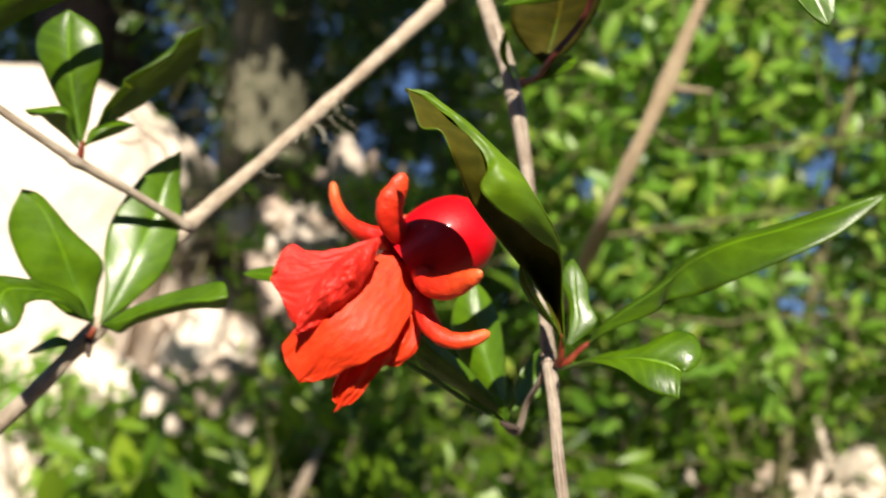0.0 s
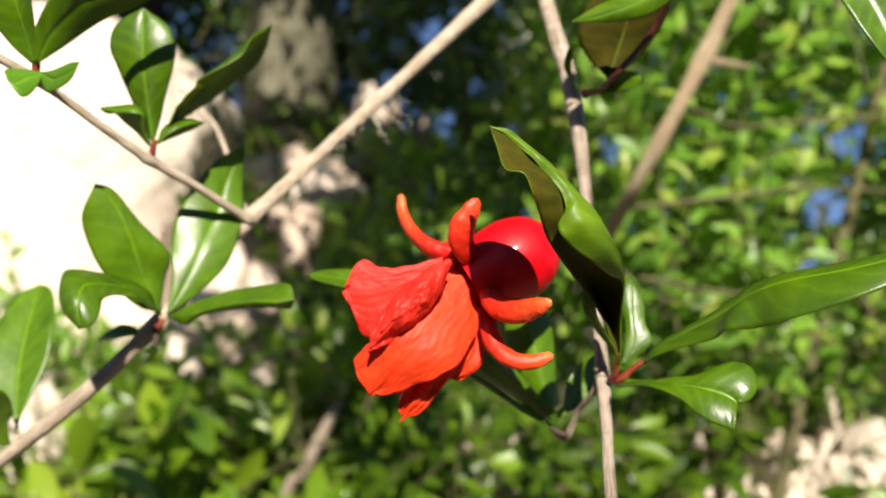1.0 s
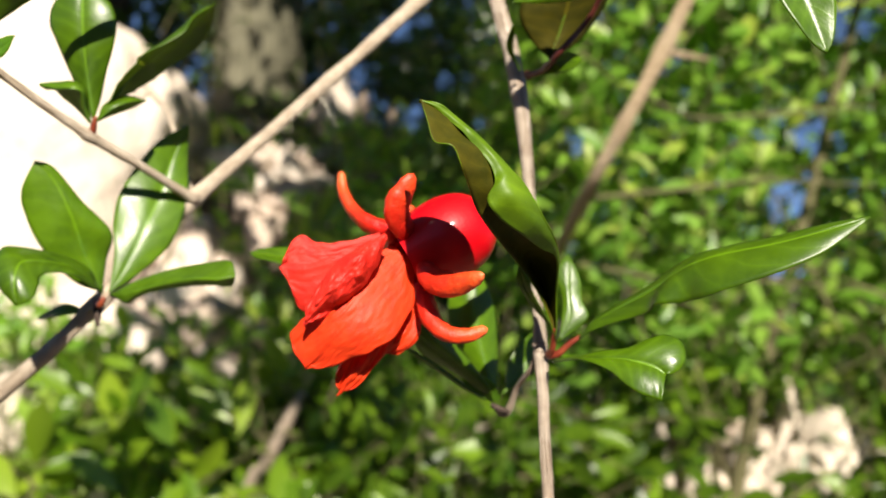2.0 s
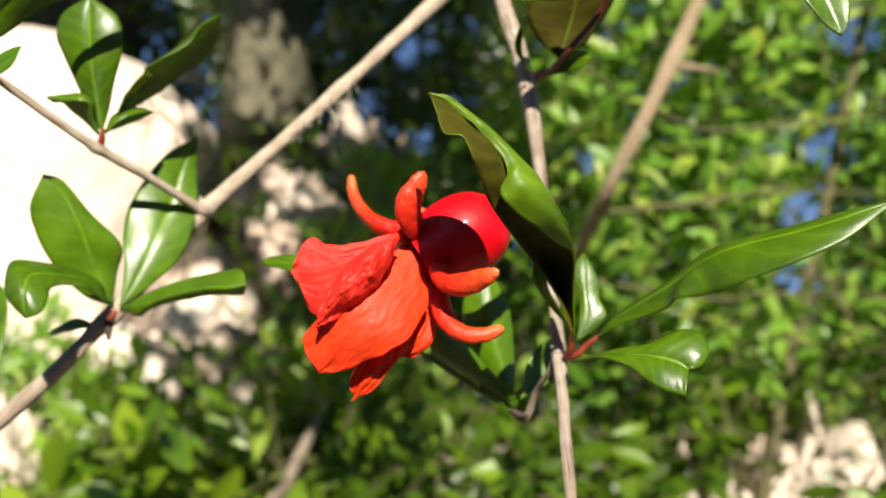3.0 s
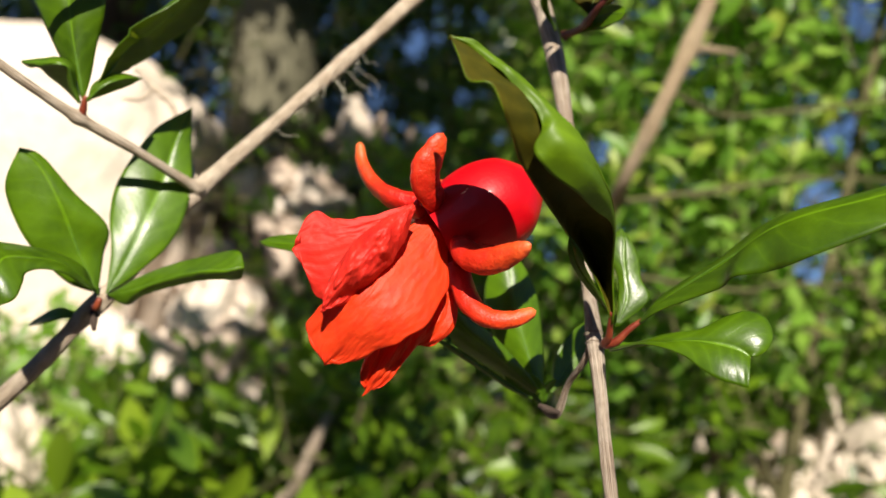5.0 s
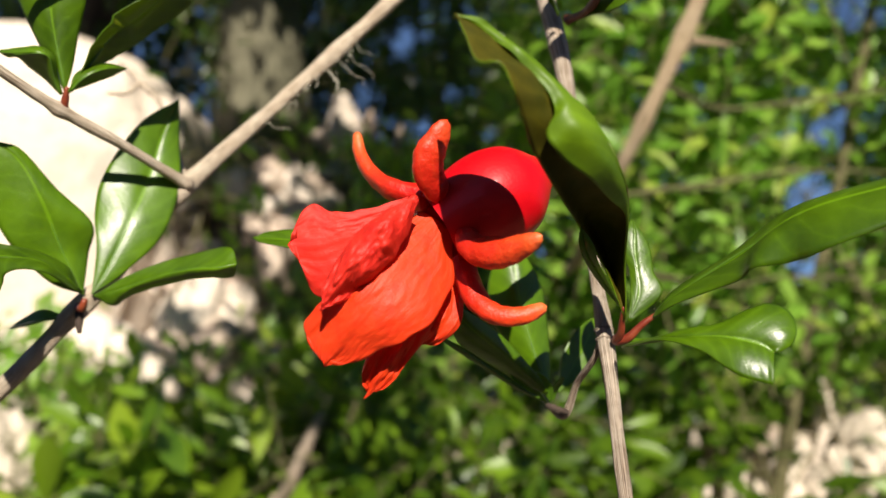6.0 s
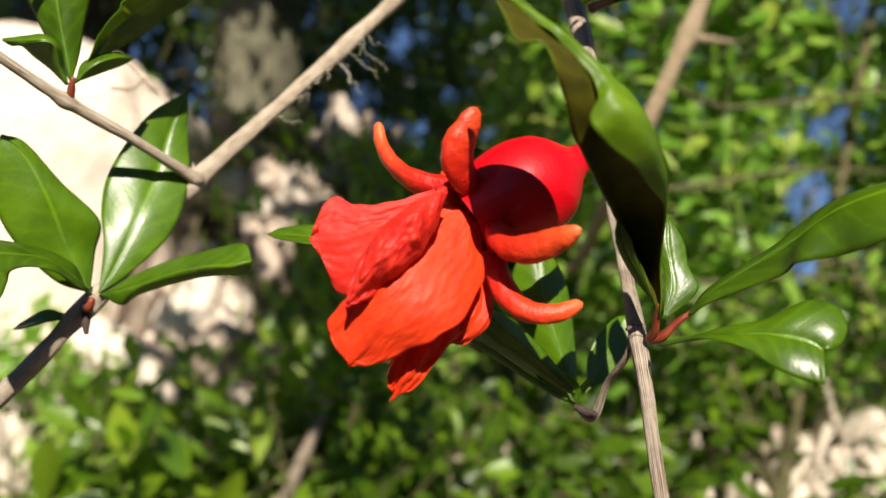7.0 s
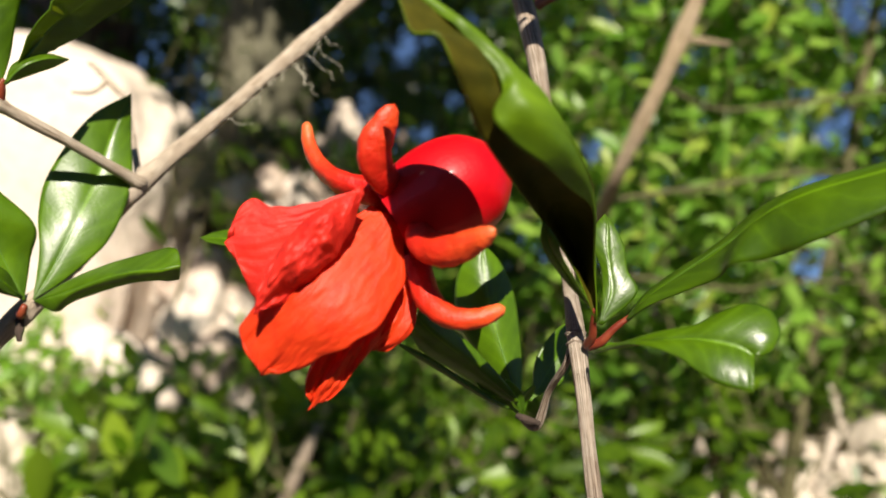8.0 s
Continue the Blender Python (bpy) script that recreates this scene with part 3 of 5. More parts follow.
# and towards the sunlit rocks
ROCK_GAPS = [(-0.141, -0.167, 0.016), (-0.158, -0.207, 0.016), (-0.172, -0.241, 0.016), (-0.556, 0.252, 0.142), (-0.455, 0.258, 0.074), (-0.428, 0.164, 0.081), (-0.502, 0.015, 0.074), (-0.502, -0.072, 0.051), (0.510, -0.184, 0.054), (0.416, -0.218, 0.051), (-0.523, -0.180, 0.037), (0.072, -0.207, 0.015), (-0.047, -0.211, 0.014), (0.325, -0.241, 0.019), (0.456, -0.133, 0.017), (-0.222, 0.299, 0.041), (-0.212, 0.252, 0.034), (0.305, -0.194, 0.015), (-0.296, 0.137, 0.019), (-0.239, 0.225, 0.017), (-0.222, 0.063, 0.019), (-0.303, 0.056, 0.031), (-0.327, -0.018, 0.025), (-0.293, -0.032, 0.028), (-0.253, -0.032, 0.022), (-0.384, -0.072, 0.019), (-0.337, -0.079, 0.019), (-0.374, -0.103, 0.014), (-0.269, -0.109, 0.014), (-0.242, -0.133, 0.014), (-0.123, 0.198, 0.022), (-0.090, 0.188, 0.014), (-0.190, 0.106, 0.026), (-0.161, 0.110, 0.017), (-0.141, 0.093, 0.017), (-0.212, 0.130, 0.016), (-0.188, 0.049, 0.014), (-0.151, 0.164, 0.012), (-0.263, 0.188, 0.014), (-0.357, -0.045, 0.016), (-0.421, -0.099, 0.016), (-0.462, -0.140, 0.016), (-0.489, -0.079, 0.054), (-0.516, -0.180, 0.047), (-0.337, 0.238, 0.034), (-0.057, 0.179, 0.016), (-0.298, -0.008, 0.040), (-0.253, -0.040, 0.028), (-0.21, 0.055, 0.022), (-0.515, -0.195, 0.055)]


# sunny lanes: nothing leafy stands between the sun and these spots (place, radius)
LANES = [(Vector(p), r * 1.15) for p, r in LIT_ROCKS] + [(Vector((-0.40, 1.86, 1.97)), 0.11), (Vector((-0.155, 0.90, 1.305)), 0.035), (Vector((-0.195, 0.905, 1.23)), 0.035)]


def shades(p):
    for place, r in LANES:
        d = p - place
        k = d.dot(SUN)
        if k > 0.02 and (d - SUN * k).length < r:
            return True
    return False


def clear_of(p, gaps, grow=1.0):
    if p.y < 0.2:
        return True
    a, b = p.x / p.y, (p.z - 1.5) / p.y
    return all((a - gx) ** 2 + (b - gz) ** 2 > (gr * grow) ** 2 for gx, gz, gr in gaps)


def crown_mesh(rng, twigs, leaf_length, leaf_width, per_twig, gaps, spread=0.9, droop=0.0):
    """Leaves along twigs (start, end): each a small folded, bent blade."""
    verts, faces = [], []
    stations = ((0.0, 0.0), (0.3, 0.72), (0.6, 1.0), (0.85, 0.6), (1.0, 0.0))
    for start, end in twigs:
        run = (end - start)
        axis = run.normalized()
        for k in range(per_twig):
            f = (k + rng.random()) / per_twig
            root = start + run * f
            out = Vector((rng.gauss(0, 1), rng.gauss(0, 1), rng.gauss(0, 1)))
            out = (out - axis * out.dot(axis)).normalized()
            t = (axis * rng.uniform(0.2, 0.9) + out * spread + Vector((0, 0, -droop))).normalized()
            size = leaf_length * rng.uniform(0.6, 1.25)
            mid = root + t * size * 0.5
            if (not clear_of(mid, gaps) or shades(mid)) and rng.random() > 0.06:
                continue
            up = Vector((rng.gauss(0, 0.55), rng.gauss(-0.75, 0.6), 0.9))
            n = (up - t * up.dot(t)).normalized()
            s = t.cross(n)
            w = leaf_width * size / leaf_length * rng.uniform(0.8, 1.15) * 0.5
            bend, fold = rng.uniform(-0.25, 0.1) * size, rng.uniform(0.1, 0.5)
            base = len(verts)
            for u, p in stations:
                c = root + t * size * u + n * bend * u * u
                if p == 0.0:
                    verts.append(c)
                else:
                    verts += [c - s * w * p + n * w * p * fold, c, c + s * w * p + n * w * p * fold]
            b = base
            faces += [(b, b + 2, b + 1), (b, b + 3, b + 2)]
            for q in (1, 4):
                faces += [(b + q, b + q + 1, b + q + 4, b + q + 3), (b + q + 1, b + q + 2, b + q + 5, b + q + 4)]
            faces += [(b + 7, b + 8, b + 10), (b + 8, b + 9, b + 10)]
    return verts, faces


def shrub(name, label, seed, low, high, count, stems, leaf_length=0.036, leaf_width=0.013, per_twig=9, material=None, gaps=(), bark=None,
          twig_length=(0.10, 0.24), lean=(0, 0, 0.5), stem_radius=0.009, spread=0.9, droop=0.0, category="shrub"):
    """A shrub whose leafy twigs fill the box low..high; stems: (foot x, foot y, points further up)."""
    rng = random.Random(seed)
    top = thing(name, label, category)
    for line in stems:
        x, y = line[0]
        pts = [Vector((x, y, height(x, y) - 0.03))] + [Vector(p) for p in line[1:]]
        tube("stem", pts, [stem_radius * 1.3, stem_radius, stem_radius * 0.75, stem_radius * 0.4], bark or BARK_TWIG, top, rings=20, sides=8, rough=0.25, seed=seed)
    twigs = []
    while len(twigs) < count:
        c = Vector([rng.uniform(a, b) for a, b in zip(low, high)])
        off = [abs(2 * (v - p) / (q - p) - 1) for v, p, q in zip(c, low, high)]
        if sum(v ** 4 for v in off) > 1.25 + 0.5 * noise.noise(c * 4.0):
            continue
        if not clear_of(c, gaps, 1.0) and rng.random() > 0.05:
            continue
        d = Vector((rng.gauss(lean[0], 0.6), rng.gauss(lean[1], 0.6), rng.gauss(lean[2], 0.5))).normalized()
        half = d * rng.uniform(*twig_length) * 0.5
        twigs.append((c - half, c + half))
    tv, tf = [], []
    for a, b in twigs:
        mid = (a + b) / 2 + Vector((rng.gauss(0, 0.006), rng.gauss(0, 0.006), rng.gauss(0, 0.006)))
        v, f, _ = tube_mesh([a, mid, b], [0.0014, 0.0011, 0.0006], rings=4, sides=5)
        tf += [tuple(i + len(tv) for i in q) for q in f]
        tv += v
    tagged(part("brushwood", tv, tf, bark or BARK_TWIG, top), kind="stuff")
    v, f = crown_mesh(rng, twigs, leaf_length, leaf_width, per_twig, gaps, spread, droop)
    tagged(part("crown", v, f, material or GARDEN, top), kind="stuff")
    return top


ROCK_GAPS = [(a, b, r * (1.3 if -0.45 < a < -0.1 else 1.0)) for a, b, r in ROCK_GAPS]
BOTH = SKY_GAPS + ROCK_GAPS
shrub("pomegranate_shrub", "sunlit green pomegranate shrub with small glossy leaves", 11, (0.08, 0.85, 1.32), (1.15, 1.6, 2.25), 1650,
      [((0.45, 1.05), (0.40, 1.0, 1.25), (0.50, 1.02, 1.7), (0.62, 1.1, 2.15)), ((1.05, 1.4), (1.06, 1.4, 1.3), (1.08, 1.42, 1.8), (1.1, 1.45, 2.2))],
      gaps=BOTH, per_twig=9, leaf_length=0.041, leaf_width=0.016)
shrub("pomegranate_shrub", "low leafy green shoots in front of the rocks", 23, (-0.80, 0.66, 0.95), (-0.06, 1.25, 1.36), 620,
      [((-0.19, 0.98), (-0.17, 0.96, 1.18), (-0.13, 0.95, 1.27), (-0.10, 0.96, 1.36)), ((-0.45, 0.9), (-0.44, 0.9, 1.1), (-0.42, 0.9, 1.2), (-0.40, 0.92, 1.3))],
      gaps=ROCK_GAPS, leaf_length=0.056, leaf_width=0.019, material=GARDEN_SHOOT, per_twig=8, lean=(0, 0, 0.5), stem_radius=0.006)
shrub("pomegranate_shrub", "low leafy shoots before the stony mound, leaf colour darkened for shade", 24, (-0.12, 0.66, 0.95), (0.80, 1.30, 1.36), 700,
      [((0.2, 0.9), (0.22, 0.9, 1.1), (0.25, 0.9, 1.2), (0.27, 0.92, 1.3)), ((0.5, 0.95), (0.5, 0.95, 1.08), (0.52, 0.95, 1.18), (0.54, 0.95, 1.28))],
      gaps=ROCK_GAPS, leaf_length=0.044, leaf_width=0.016, material=GARDEN_LOW_SHADED, per_twig=8, lean=(0, 0, 0.5), stem_radius=0.006)
shrub("shaded_shrub", "green shrub under the tree, shade also put into its leaf colour", 37, (-0.62, 1.5, 1.30), (0.35, 2.3, 2.5), 640,
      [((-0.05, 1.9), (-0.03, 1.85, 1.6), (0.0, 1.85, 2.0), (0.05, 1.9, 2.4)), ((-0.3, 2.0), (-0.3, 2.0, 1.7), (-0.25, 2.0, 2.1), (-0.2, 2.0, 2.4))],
      gaps=BOTH, material=GARDEN_SHADED, per_twig=10, leaf_length=0.045, leaf_width=0.016)
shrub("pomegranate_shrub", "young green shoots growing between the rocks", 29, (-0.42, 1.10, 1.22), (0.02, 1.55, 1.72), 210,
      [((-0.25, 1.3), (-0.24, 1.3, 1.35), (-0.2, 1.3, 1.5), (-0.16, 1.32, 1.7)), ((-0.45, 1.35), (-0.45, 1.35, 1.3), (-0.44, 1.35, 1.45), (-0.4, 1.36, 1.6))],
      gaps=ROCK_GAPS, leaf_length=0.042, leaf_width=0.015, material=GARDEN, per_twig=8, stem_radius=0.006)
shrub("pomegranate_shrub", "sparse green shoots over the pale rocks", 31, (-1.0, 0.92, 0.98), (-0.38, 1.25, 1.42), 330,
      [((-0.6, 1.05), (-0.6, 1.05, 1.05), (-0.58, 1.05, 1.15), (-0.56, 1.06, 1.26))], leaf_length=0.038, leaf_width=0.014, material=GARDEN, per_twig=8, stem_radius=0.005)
shrub("garden_shrub", "dense green shrub behind the boulder, leaf colour darkened for shade", 41, (-1.9, 2.15, 1.2), (0.25, 3.3, 3.1), 1900,
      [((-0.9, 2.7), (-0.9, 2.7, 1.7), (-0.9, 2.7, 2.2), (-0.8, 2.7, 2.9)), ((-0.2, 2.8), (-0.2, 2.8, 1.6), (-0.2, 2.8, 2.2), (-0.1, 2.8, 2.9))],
      gaps=SKY_GAPS, material=GARDEN_SHADED, per_twig=12, leaf_length=0.065, leaf_width=0.026)
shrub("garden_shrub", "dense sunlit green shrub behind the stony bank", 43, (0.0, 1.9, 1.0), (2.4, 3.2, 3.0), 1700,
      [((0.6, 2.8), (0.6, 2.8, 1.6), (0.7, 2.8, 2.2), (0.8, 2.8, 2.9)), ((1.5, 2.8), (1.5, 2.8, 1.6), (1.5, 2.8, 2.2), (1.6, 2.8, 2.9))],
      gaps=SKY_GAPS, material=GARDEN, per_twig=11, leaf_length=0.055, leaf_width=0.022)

dry = thing("dry_stick", "weathered pale grey stick leaning up from the ground", "stick")
tube("stem", [(-0.235, 0.93, height(-0.235, 0.93) - 0.02), (-0.19, 0.905, 1.225), (-0.170, 0.90, 1.268), (-0.146, 0.90, 1.322), (-0.132, 0.905, 1.352)], [0.0075, 0.007, 0.0068, 0.006, 0.0045], BARK_GREY, dry, rings=30, sides=12, rough=0.25, knots=((0.7, 0.25),))

# the bare branch that slants through the shrub
far_branch = thing("bare_branch", "bare tan shrub branch slanting up through the leaves", "branch")
tube("stem", [(0.30, 1.45, height(0.30, 1.45) - 0.03), (0.1606, 1.2000, 1.4647), (0.1415, 0.9000, 1.5175), (0.1364, 0.7000, 1.5688), (0.1552, 0.6500, 1.6246), (0.1865, 0.6500, 1.6917), (0.2285, 0.6600, 1.7884), (0.2738, 0.6800, 1.8877)],
     [0.0070, 0.0066, 0.0062, 0.0060, 0.0058, 0.0055, 0.0052, 0.0045], BARK_FAR, far_branch, rings=60, sides=12, rough=0.22, knots=((0.714, 0.35), (0.571, 0.2)))
tube("side_twig", [(0.1865, 0.6500, 1.6917), (0.2074, 0.6600, 1.6924), (0.2312, 0.6700, 1.6931)], [0.0038, 0.003, 0.0018], BARK_FAR, far_branch, rings=8, sides=8, rough=0.2)
# thin bare shoots that cross the shrub
for line in ([(0.1700, 0.6500, 1.6560), (0.2404, 0.7400, 1.6557), (0.3142, 0.8000, 1.6710), (0.3928, 0.8400, 1.6881), (0.5005, 0.9000, 1.7107)],
             [(0.1370, 0.6900, 1.5700), (0.2346, 0.7400, 1.5876), (0.3242, 0.8000, 1.6055), (0.4020, 0.8500, 1.6143), (0.4988, 0.9000, 1.6186)],
             [(0.1415, 0.9000, 1.5175), (0.2946, 0.8700, 1.4969), (0.3314, 0.8500, 1.5038), (0.3888, 0.8500, 1.5049), (0.4855, 0.8800, 1.5015)]):
    tube("shoot", line, [0.0022, 0.0022, 0.0020, 0.0018, 0.0012], BARK_TWIG, far_branch, "thin brown bare shoot", rings=30, sides=8, rough=0.25)


def tree(name, label, x, y, lean, radius, material, tall):
    top = thing(name, label, "tree")
    z = height(x, y) - 0.05
    pts = [Vector((x, y, z)), Vector((x + lean * 0.3, y, z + tall * 0.33)), Vector((x + lean * 0.6, y + 0.05, z + tall * 0.66)), Vector((x + lean, y + 0.1, z + tall))]
    tube("trunk", pts, [radius * 1.25, radius, radius * 0.9, radius * 0.7], material, top, rings=40, sides=28, rough=0.22, seed=x)
    return top, pts[-1]


shade_tree, fork = tree("tree", "old tree with grey lichen-covered bark and an added unseen crown that shades the garden", -0.44, 1.95, 0.06, 0.085, BARK_TREE, 1.9)
rng = random.Random(90)
# limbs and crown stand out of view, added to shade the garden
for lx, ly, lz in ((-0.5, 0.6, 2.9), (0.1, 0.35, 2.8), (0.7, 0.7, 2.9), (1.1, 1.2, 3.0)):
    tube("limb", [fork - Vector((0, 0, 0.12)), fork.lerp(Vector((lx, ly, lz)), 0.5) + Vector((0, 0, 0.12)), (lx, ly, lz)], [0.045, 0.03, 0.012], BARK_TREE, shade_tree, rings=16, sides=10, rough=0.2)
# unseen crown: twigs only where their shadow should fall
shade_crown_twigs = []
while len(shade_crown_twigs) < 1750:
    c = Vector((rng.uniform(-1.3, 1.0), rng.uniform(0.0, 1.7), rng.uniform(1.9, 3.6)))
    reach = (1.3 - c.y) / 0.775
    fx, far_z = c.x - 0.1 * reach, c.z - 0.624 * (2.2 - c.y) / 0.775      # where its shadow falls
    reach = (1.0 - c.y) / 0.775
    low_shade = 0.0 < c.x - 0.1 * reach < 0.40 and c.z - 0.624 * reach < 1.28
    if c.z < 1.5 + 0.45 * c.y + 0.25 or (fx < -0.42 + 0.1 * noise.noise(c * 3) and far_z < 2.05) or (fx > 0.10 + 0.12 * noise.noise(c * 3) and not low_shade) or noise.noise(c * 2.1) < -0.3:
        continue
    near = (0.65 - c.y) / 0.775      # the bare branch stays in the sun
    if near > 0 and c.x - 0.1 * near > 0.0 and 1.45 < c.z - 0.624 * near < 2.0:
        continue
    d = Vector((rng.gauss(0, 0.7), rng.gauss(0, 0.7), rng.gauss(-0.2, 0.4))).normalized() * rng.uniform(0.06, 0.12)
    shade_crown_twigs.append((c - d, c + d))
tagged(part("crown", *crown_mesh(rng, shade_crown_twigs, 0.055, 0.022, 12, ()), GARDEN_SHADED, shade_tree), kind="stuff")
# brown bark darkened to carry the shade behind the boulder
tree("tree", "dark brown tree trunk, shade put into its bark colour", -1.12, 2.45, 0.1, 0.15, BARK_DARK, 2.2)


# ---------------------------------------------------------------- the pomegranate branches
limb = thing("pomegranate_branch", "tan pomegranate branch with glossy green leaves and a side twig", "branch")
LIMB = [(-0.45, 0.28, height(-0.45, 0.28) - 0.03), (-0.42, 0.25, 1.1), (-0.28, 0.205, 1.33), (-0.1231, 0.1900, 1.4569), (-0.0845, 0.1890, 1.4943), (-0.0775, 0.2040, 1.5078), (-0.0646, 0.2040, 1.5246), (-0.0456, 0.2270, 1.5511), (-0.0199, 0.2500, 1.5841), (0.0089, 0.2720, 1.6204)]
tube("stem", LIMB, [0.0045, 0.004, 0.0026, 0.0021, 0.0019, 0.0017, 0.0018, 0.0019, 0.0022, 0.0027], BARK, limb, rings=150, sides=18, rough=0.20, knots=((0.445, 0.35), (0.665, 0.3), (0.72, 0.12), (0.83, 0.14)))
TWIG = [(-0.0641, 0.2030, 1.5242), (-0.0742, 0.1885, 1.5314), (-0.0847, 0.1780, 1.5378), (-0.0925, 0.1690, 1.5436), (-0.1044, 0.1580, 1.5529), (-0.1168, 0.1480, 1.5598)]
tube("side_twig", TWIG, [0.0015, 0.0012, 0.0013, 0.0011, 0.0011, 0.001], BARK, limb, rings=60, sides=12, rough=0.14, knots=((0.0, 0.3), (0.41, 0.45), (0.8, 0.3)))
tube("side_twig", [(-0.0650, 0.2040, 1.5252), (-0.0946, 0.2700, 1.5584), (-0.1070, 0.2900, 1.5686), (-0.1170, 0.3000, 1.5775), (-0.1245, 0.3100, 1.5821)], [0.0008, 0.0010, 0.0012, 0.0011, 0.0006], BARK, limb, "dry bare twig", rings=30, sides=10, rough=0.25)
tube("side_twig", [(-0.1098, 0.2920, 1.5710), (-0.1119, 0.2850, 1.5655), (-0.1166, 0.2800, 1.5643)], [0.0009, 0.0008, 0.0005], BARK, limb, "dry bare twig", rings=12, sides=8, rough=0.2)
tube("bud", [(-0.0847, 0.1780, 1.5378), (-0.0838, 0.1770, 1.5400), (-0.0830, 0.1760, 1.5427)], [0.0011, 0.0009, 0.0005], RED_STALK, limb, "reddish leaf base", rings=8, sides=10, rough=0.1)
tube("bud", [(-0.0851, 0.1890, 1.4945), (-0.0817, 0.1830, 1.4941), (-0.0806, 0.1820, 1.4960)], [0.0012, 0.0010, 0.0007], RED_STALK, limb, "reddish leaf base", rings=8, sides=10, rough=0.15)
tube("bud", [(-0.0840, 0.1870, 1.4931), (-0.0831, 0.1850, 1.4909), (-0.0825, 0.1840, 1.4885)], [0.0009, 0.0009, 0.0005], BARK_DARK, limb, "dark dry bud", rings=8, sides=10, rough=0.15)
tube("bud", [(-0.1060, 0.1585, 1.5536), (-0.1054, 0.1575, 1.5561), (-0.1050, 0.1570, 1.5587)], [0.0011, 0.001, 0.0008], RED_STALK, limb, "reddish leaf base", rings=8, sides=10, rough=0.1)

# leaves at the lower node
blade(limb, [(-0.0830, 0.1865, 1.4972), (-0.0898, 0.1840, 1.5001), (-0.0967, 0.1800, 1.5084), (-0.1004, 0.1780, 1.5166), (-0.1013, 0.1770, 1.5230), (-0.0983, 0.1770, 1.5308)],
      [(-0.0830, 0.1865, 1.4972), (-0.0875, 0.1840, 1.5083), (-0.0902, 0.1810, 1.5181), (-0.0940, 0.1790, 1.5263), (-0.0983, 0.1770, 1.5308)],
      [(-0.0830, 0.1865, 1.4972), (-0.0831, 0.1890, 1.5063), (-0.0818, 0.1880, 1.5135), (-0.0887, 0.1840, 1.5214), (-0.0946, 0.1800, 1.5294), (-0.0983, 0.1770, 1.5308)], seed=1.0, wave=0.03)
blade(limb, [(-0.0810, 0.1865, 1.4972), (-0.0811, 0.1890, 1.5079), (-0.0830, 0.1920, 1.5165), (-0.0820, 0.1945, 1.5261), (-0.0752, 0.1990, 1.5393), (-0.0673, 0.2040, 1.5462)],
      [(-0.0810, 0.1865, 1.4972), (-0.0780, 0.1890, 1.5041), (-0.0746, 0.1930, 1.5152), (-0.0727, 0.1980, 1.5243), (-0.0709, 0.2020, 1.5362), (-0.0673, 0.2040, 1.5462)],
      [(-0.0810, 0.1865, 1.4972), (-0.0753, 0.1900, 1.5020), (-0.0682, 0.1955, 1.5111), (-0.0661, 0.2015, 1.5236), (-0.0673, 0.2045, 1.5359), (-0.0673, 0.2040, 1.5462)], seed=2.0, wave=0.03, bulge=0.045)
blade(limb, [(-0.0798, 0.1850, 1.4969), (-0.0729, 0.1840, 1.5008), (-0.0627, 0.1800, 1.5045), (-0.0525, 0.1750, 1.5066), (-0.0454, 0.1710, 1.5079), (-0.0434, 0.1690, 1.5046)],
      [(-0.0798, 0.1850, 1.4969), (-0.0712, 0.1815, 1.4990), (-0.0609, 0.1750, 1.5017), (-0.0520, 0.1690, 1.5030), (-0.0466, 0.1670, 1.5031), (-0.0431, 0.1680, 1.5041)],
      [(-0.0798, 0.1850, 1.4969), (-0.0750, 0.1840, 1.4948), (-0.0724, 0.1880, 1.4970), (-0.0649, 0.1870, 1.4996), (-0.0553, 0.1800, 1.5014), (-0.0444, 0.1710, 1.5016)], seed=3.0, wave=0.05)
blade(limb, [(-0.0827, 0.1845, 1.4974), (-0.0838, 0.1810, 1.5028), (-0.0882, 0.1760, 1.5064), (-0.0949, 0.1710, 1.5083), (-0.0998, 0.1670, 1.5083), (-0.0988, 0.1620, 1.5041), (-0.0967, 0.1595, 1.4991), (-0.0917, 0.1580, 1.4949)],
      [(-0.0825, 0.1840, 1.4975), (-0.0832, 0.1780, 1.5010), (-0.0860, 0.1720, 1.5044), (-0.0901, 0.1670, 1.5053), (-0.0930, 0.1625, 1.5050), (-0.0929, 0.1590, 1.5018), (-0.0922, 0.1580, 1.4985), (-0.0914, 0.1580, 1.4949)],
      [(-0.0825, 0.1840, 1.4975), (-0.0821, 0.1770, 1.4989), (-0.0831, 0.1700, 1.5017), (-0.0868, 0.1665, 1.5027), (-0.0888, 0.1635, 1.5018), (-0.0882, 0.1610, 1.4995), (-0.0885, 0.1590, 1.4964), (-0.0910, 0.1580, 1.4950)], seed=4.0, wave=0.03)
leaf(limb, [(-0.1251, 0.1960, 1.4618), (-0.1305, 0.2060, 1.4795), (-0.1342, 0.2219, 1.5017)], (1, 0, 0.1), 0.0190, tip=1.0, seed=5.0)
leaf(limb, [(-0.1253, 0.1940, 1.4575), (-0.1287, 0.1880, 1.4648), (-0.1250, 0.1830, 1.4749)], (0.6, 0.5, 0.5), 0.0120, tip=1.1, seed=6.0)
leaf(limb, [(-0.0866, 0.1880, 1.4920), (-0.0930, 0.1870, 1.4913), (-0.0998, 0.1870, 1.4893)], (0.1, 0.8, 0.4), 0.0070, tip=1.1, seed=32.0)
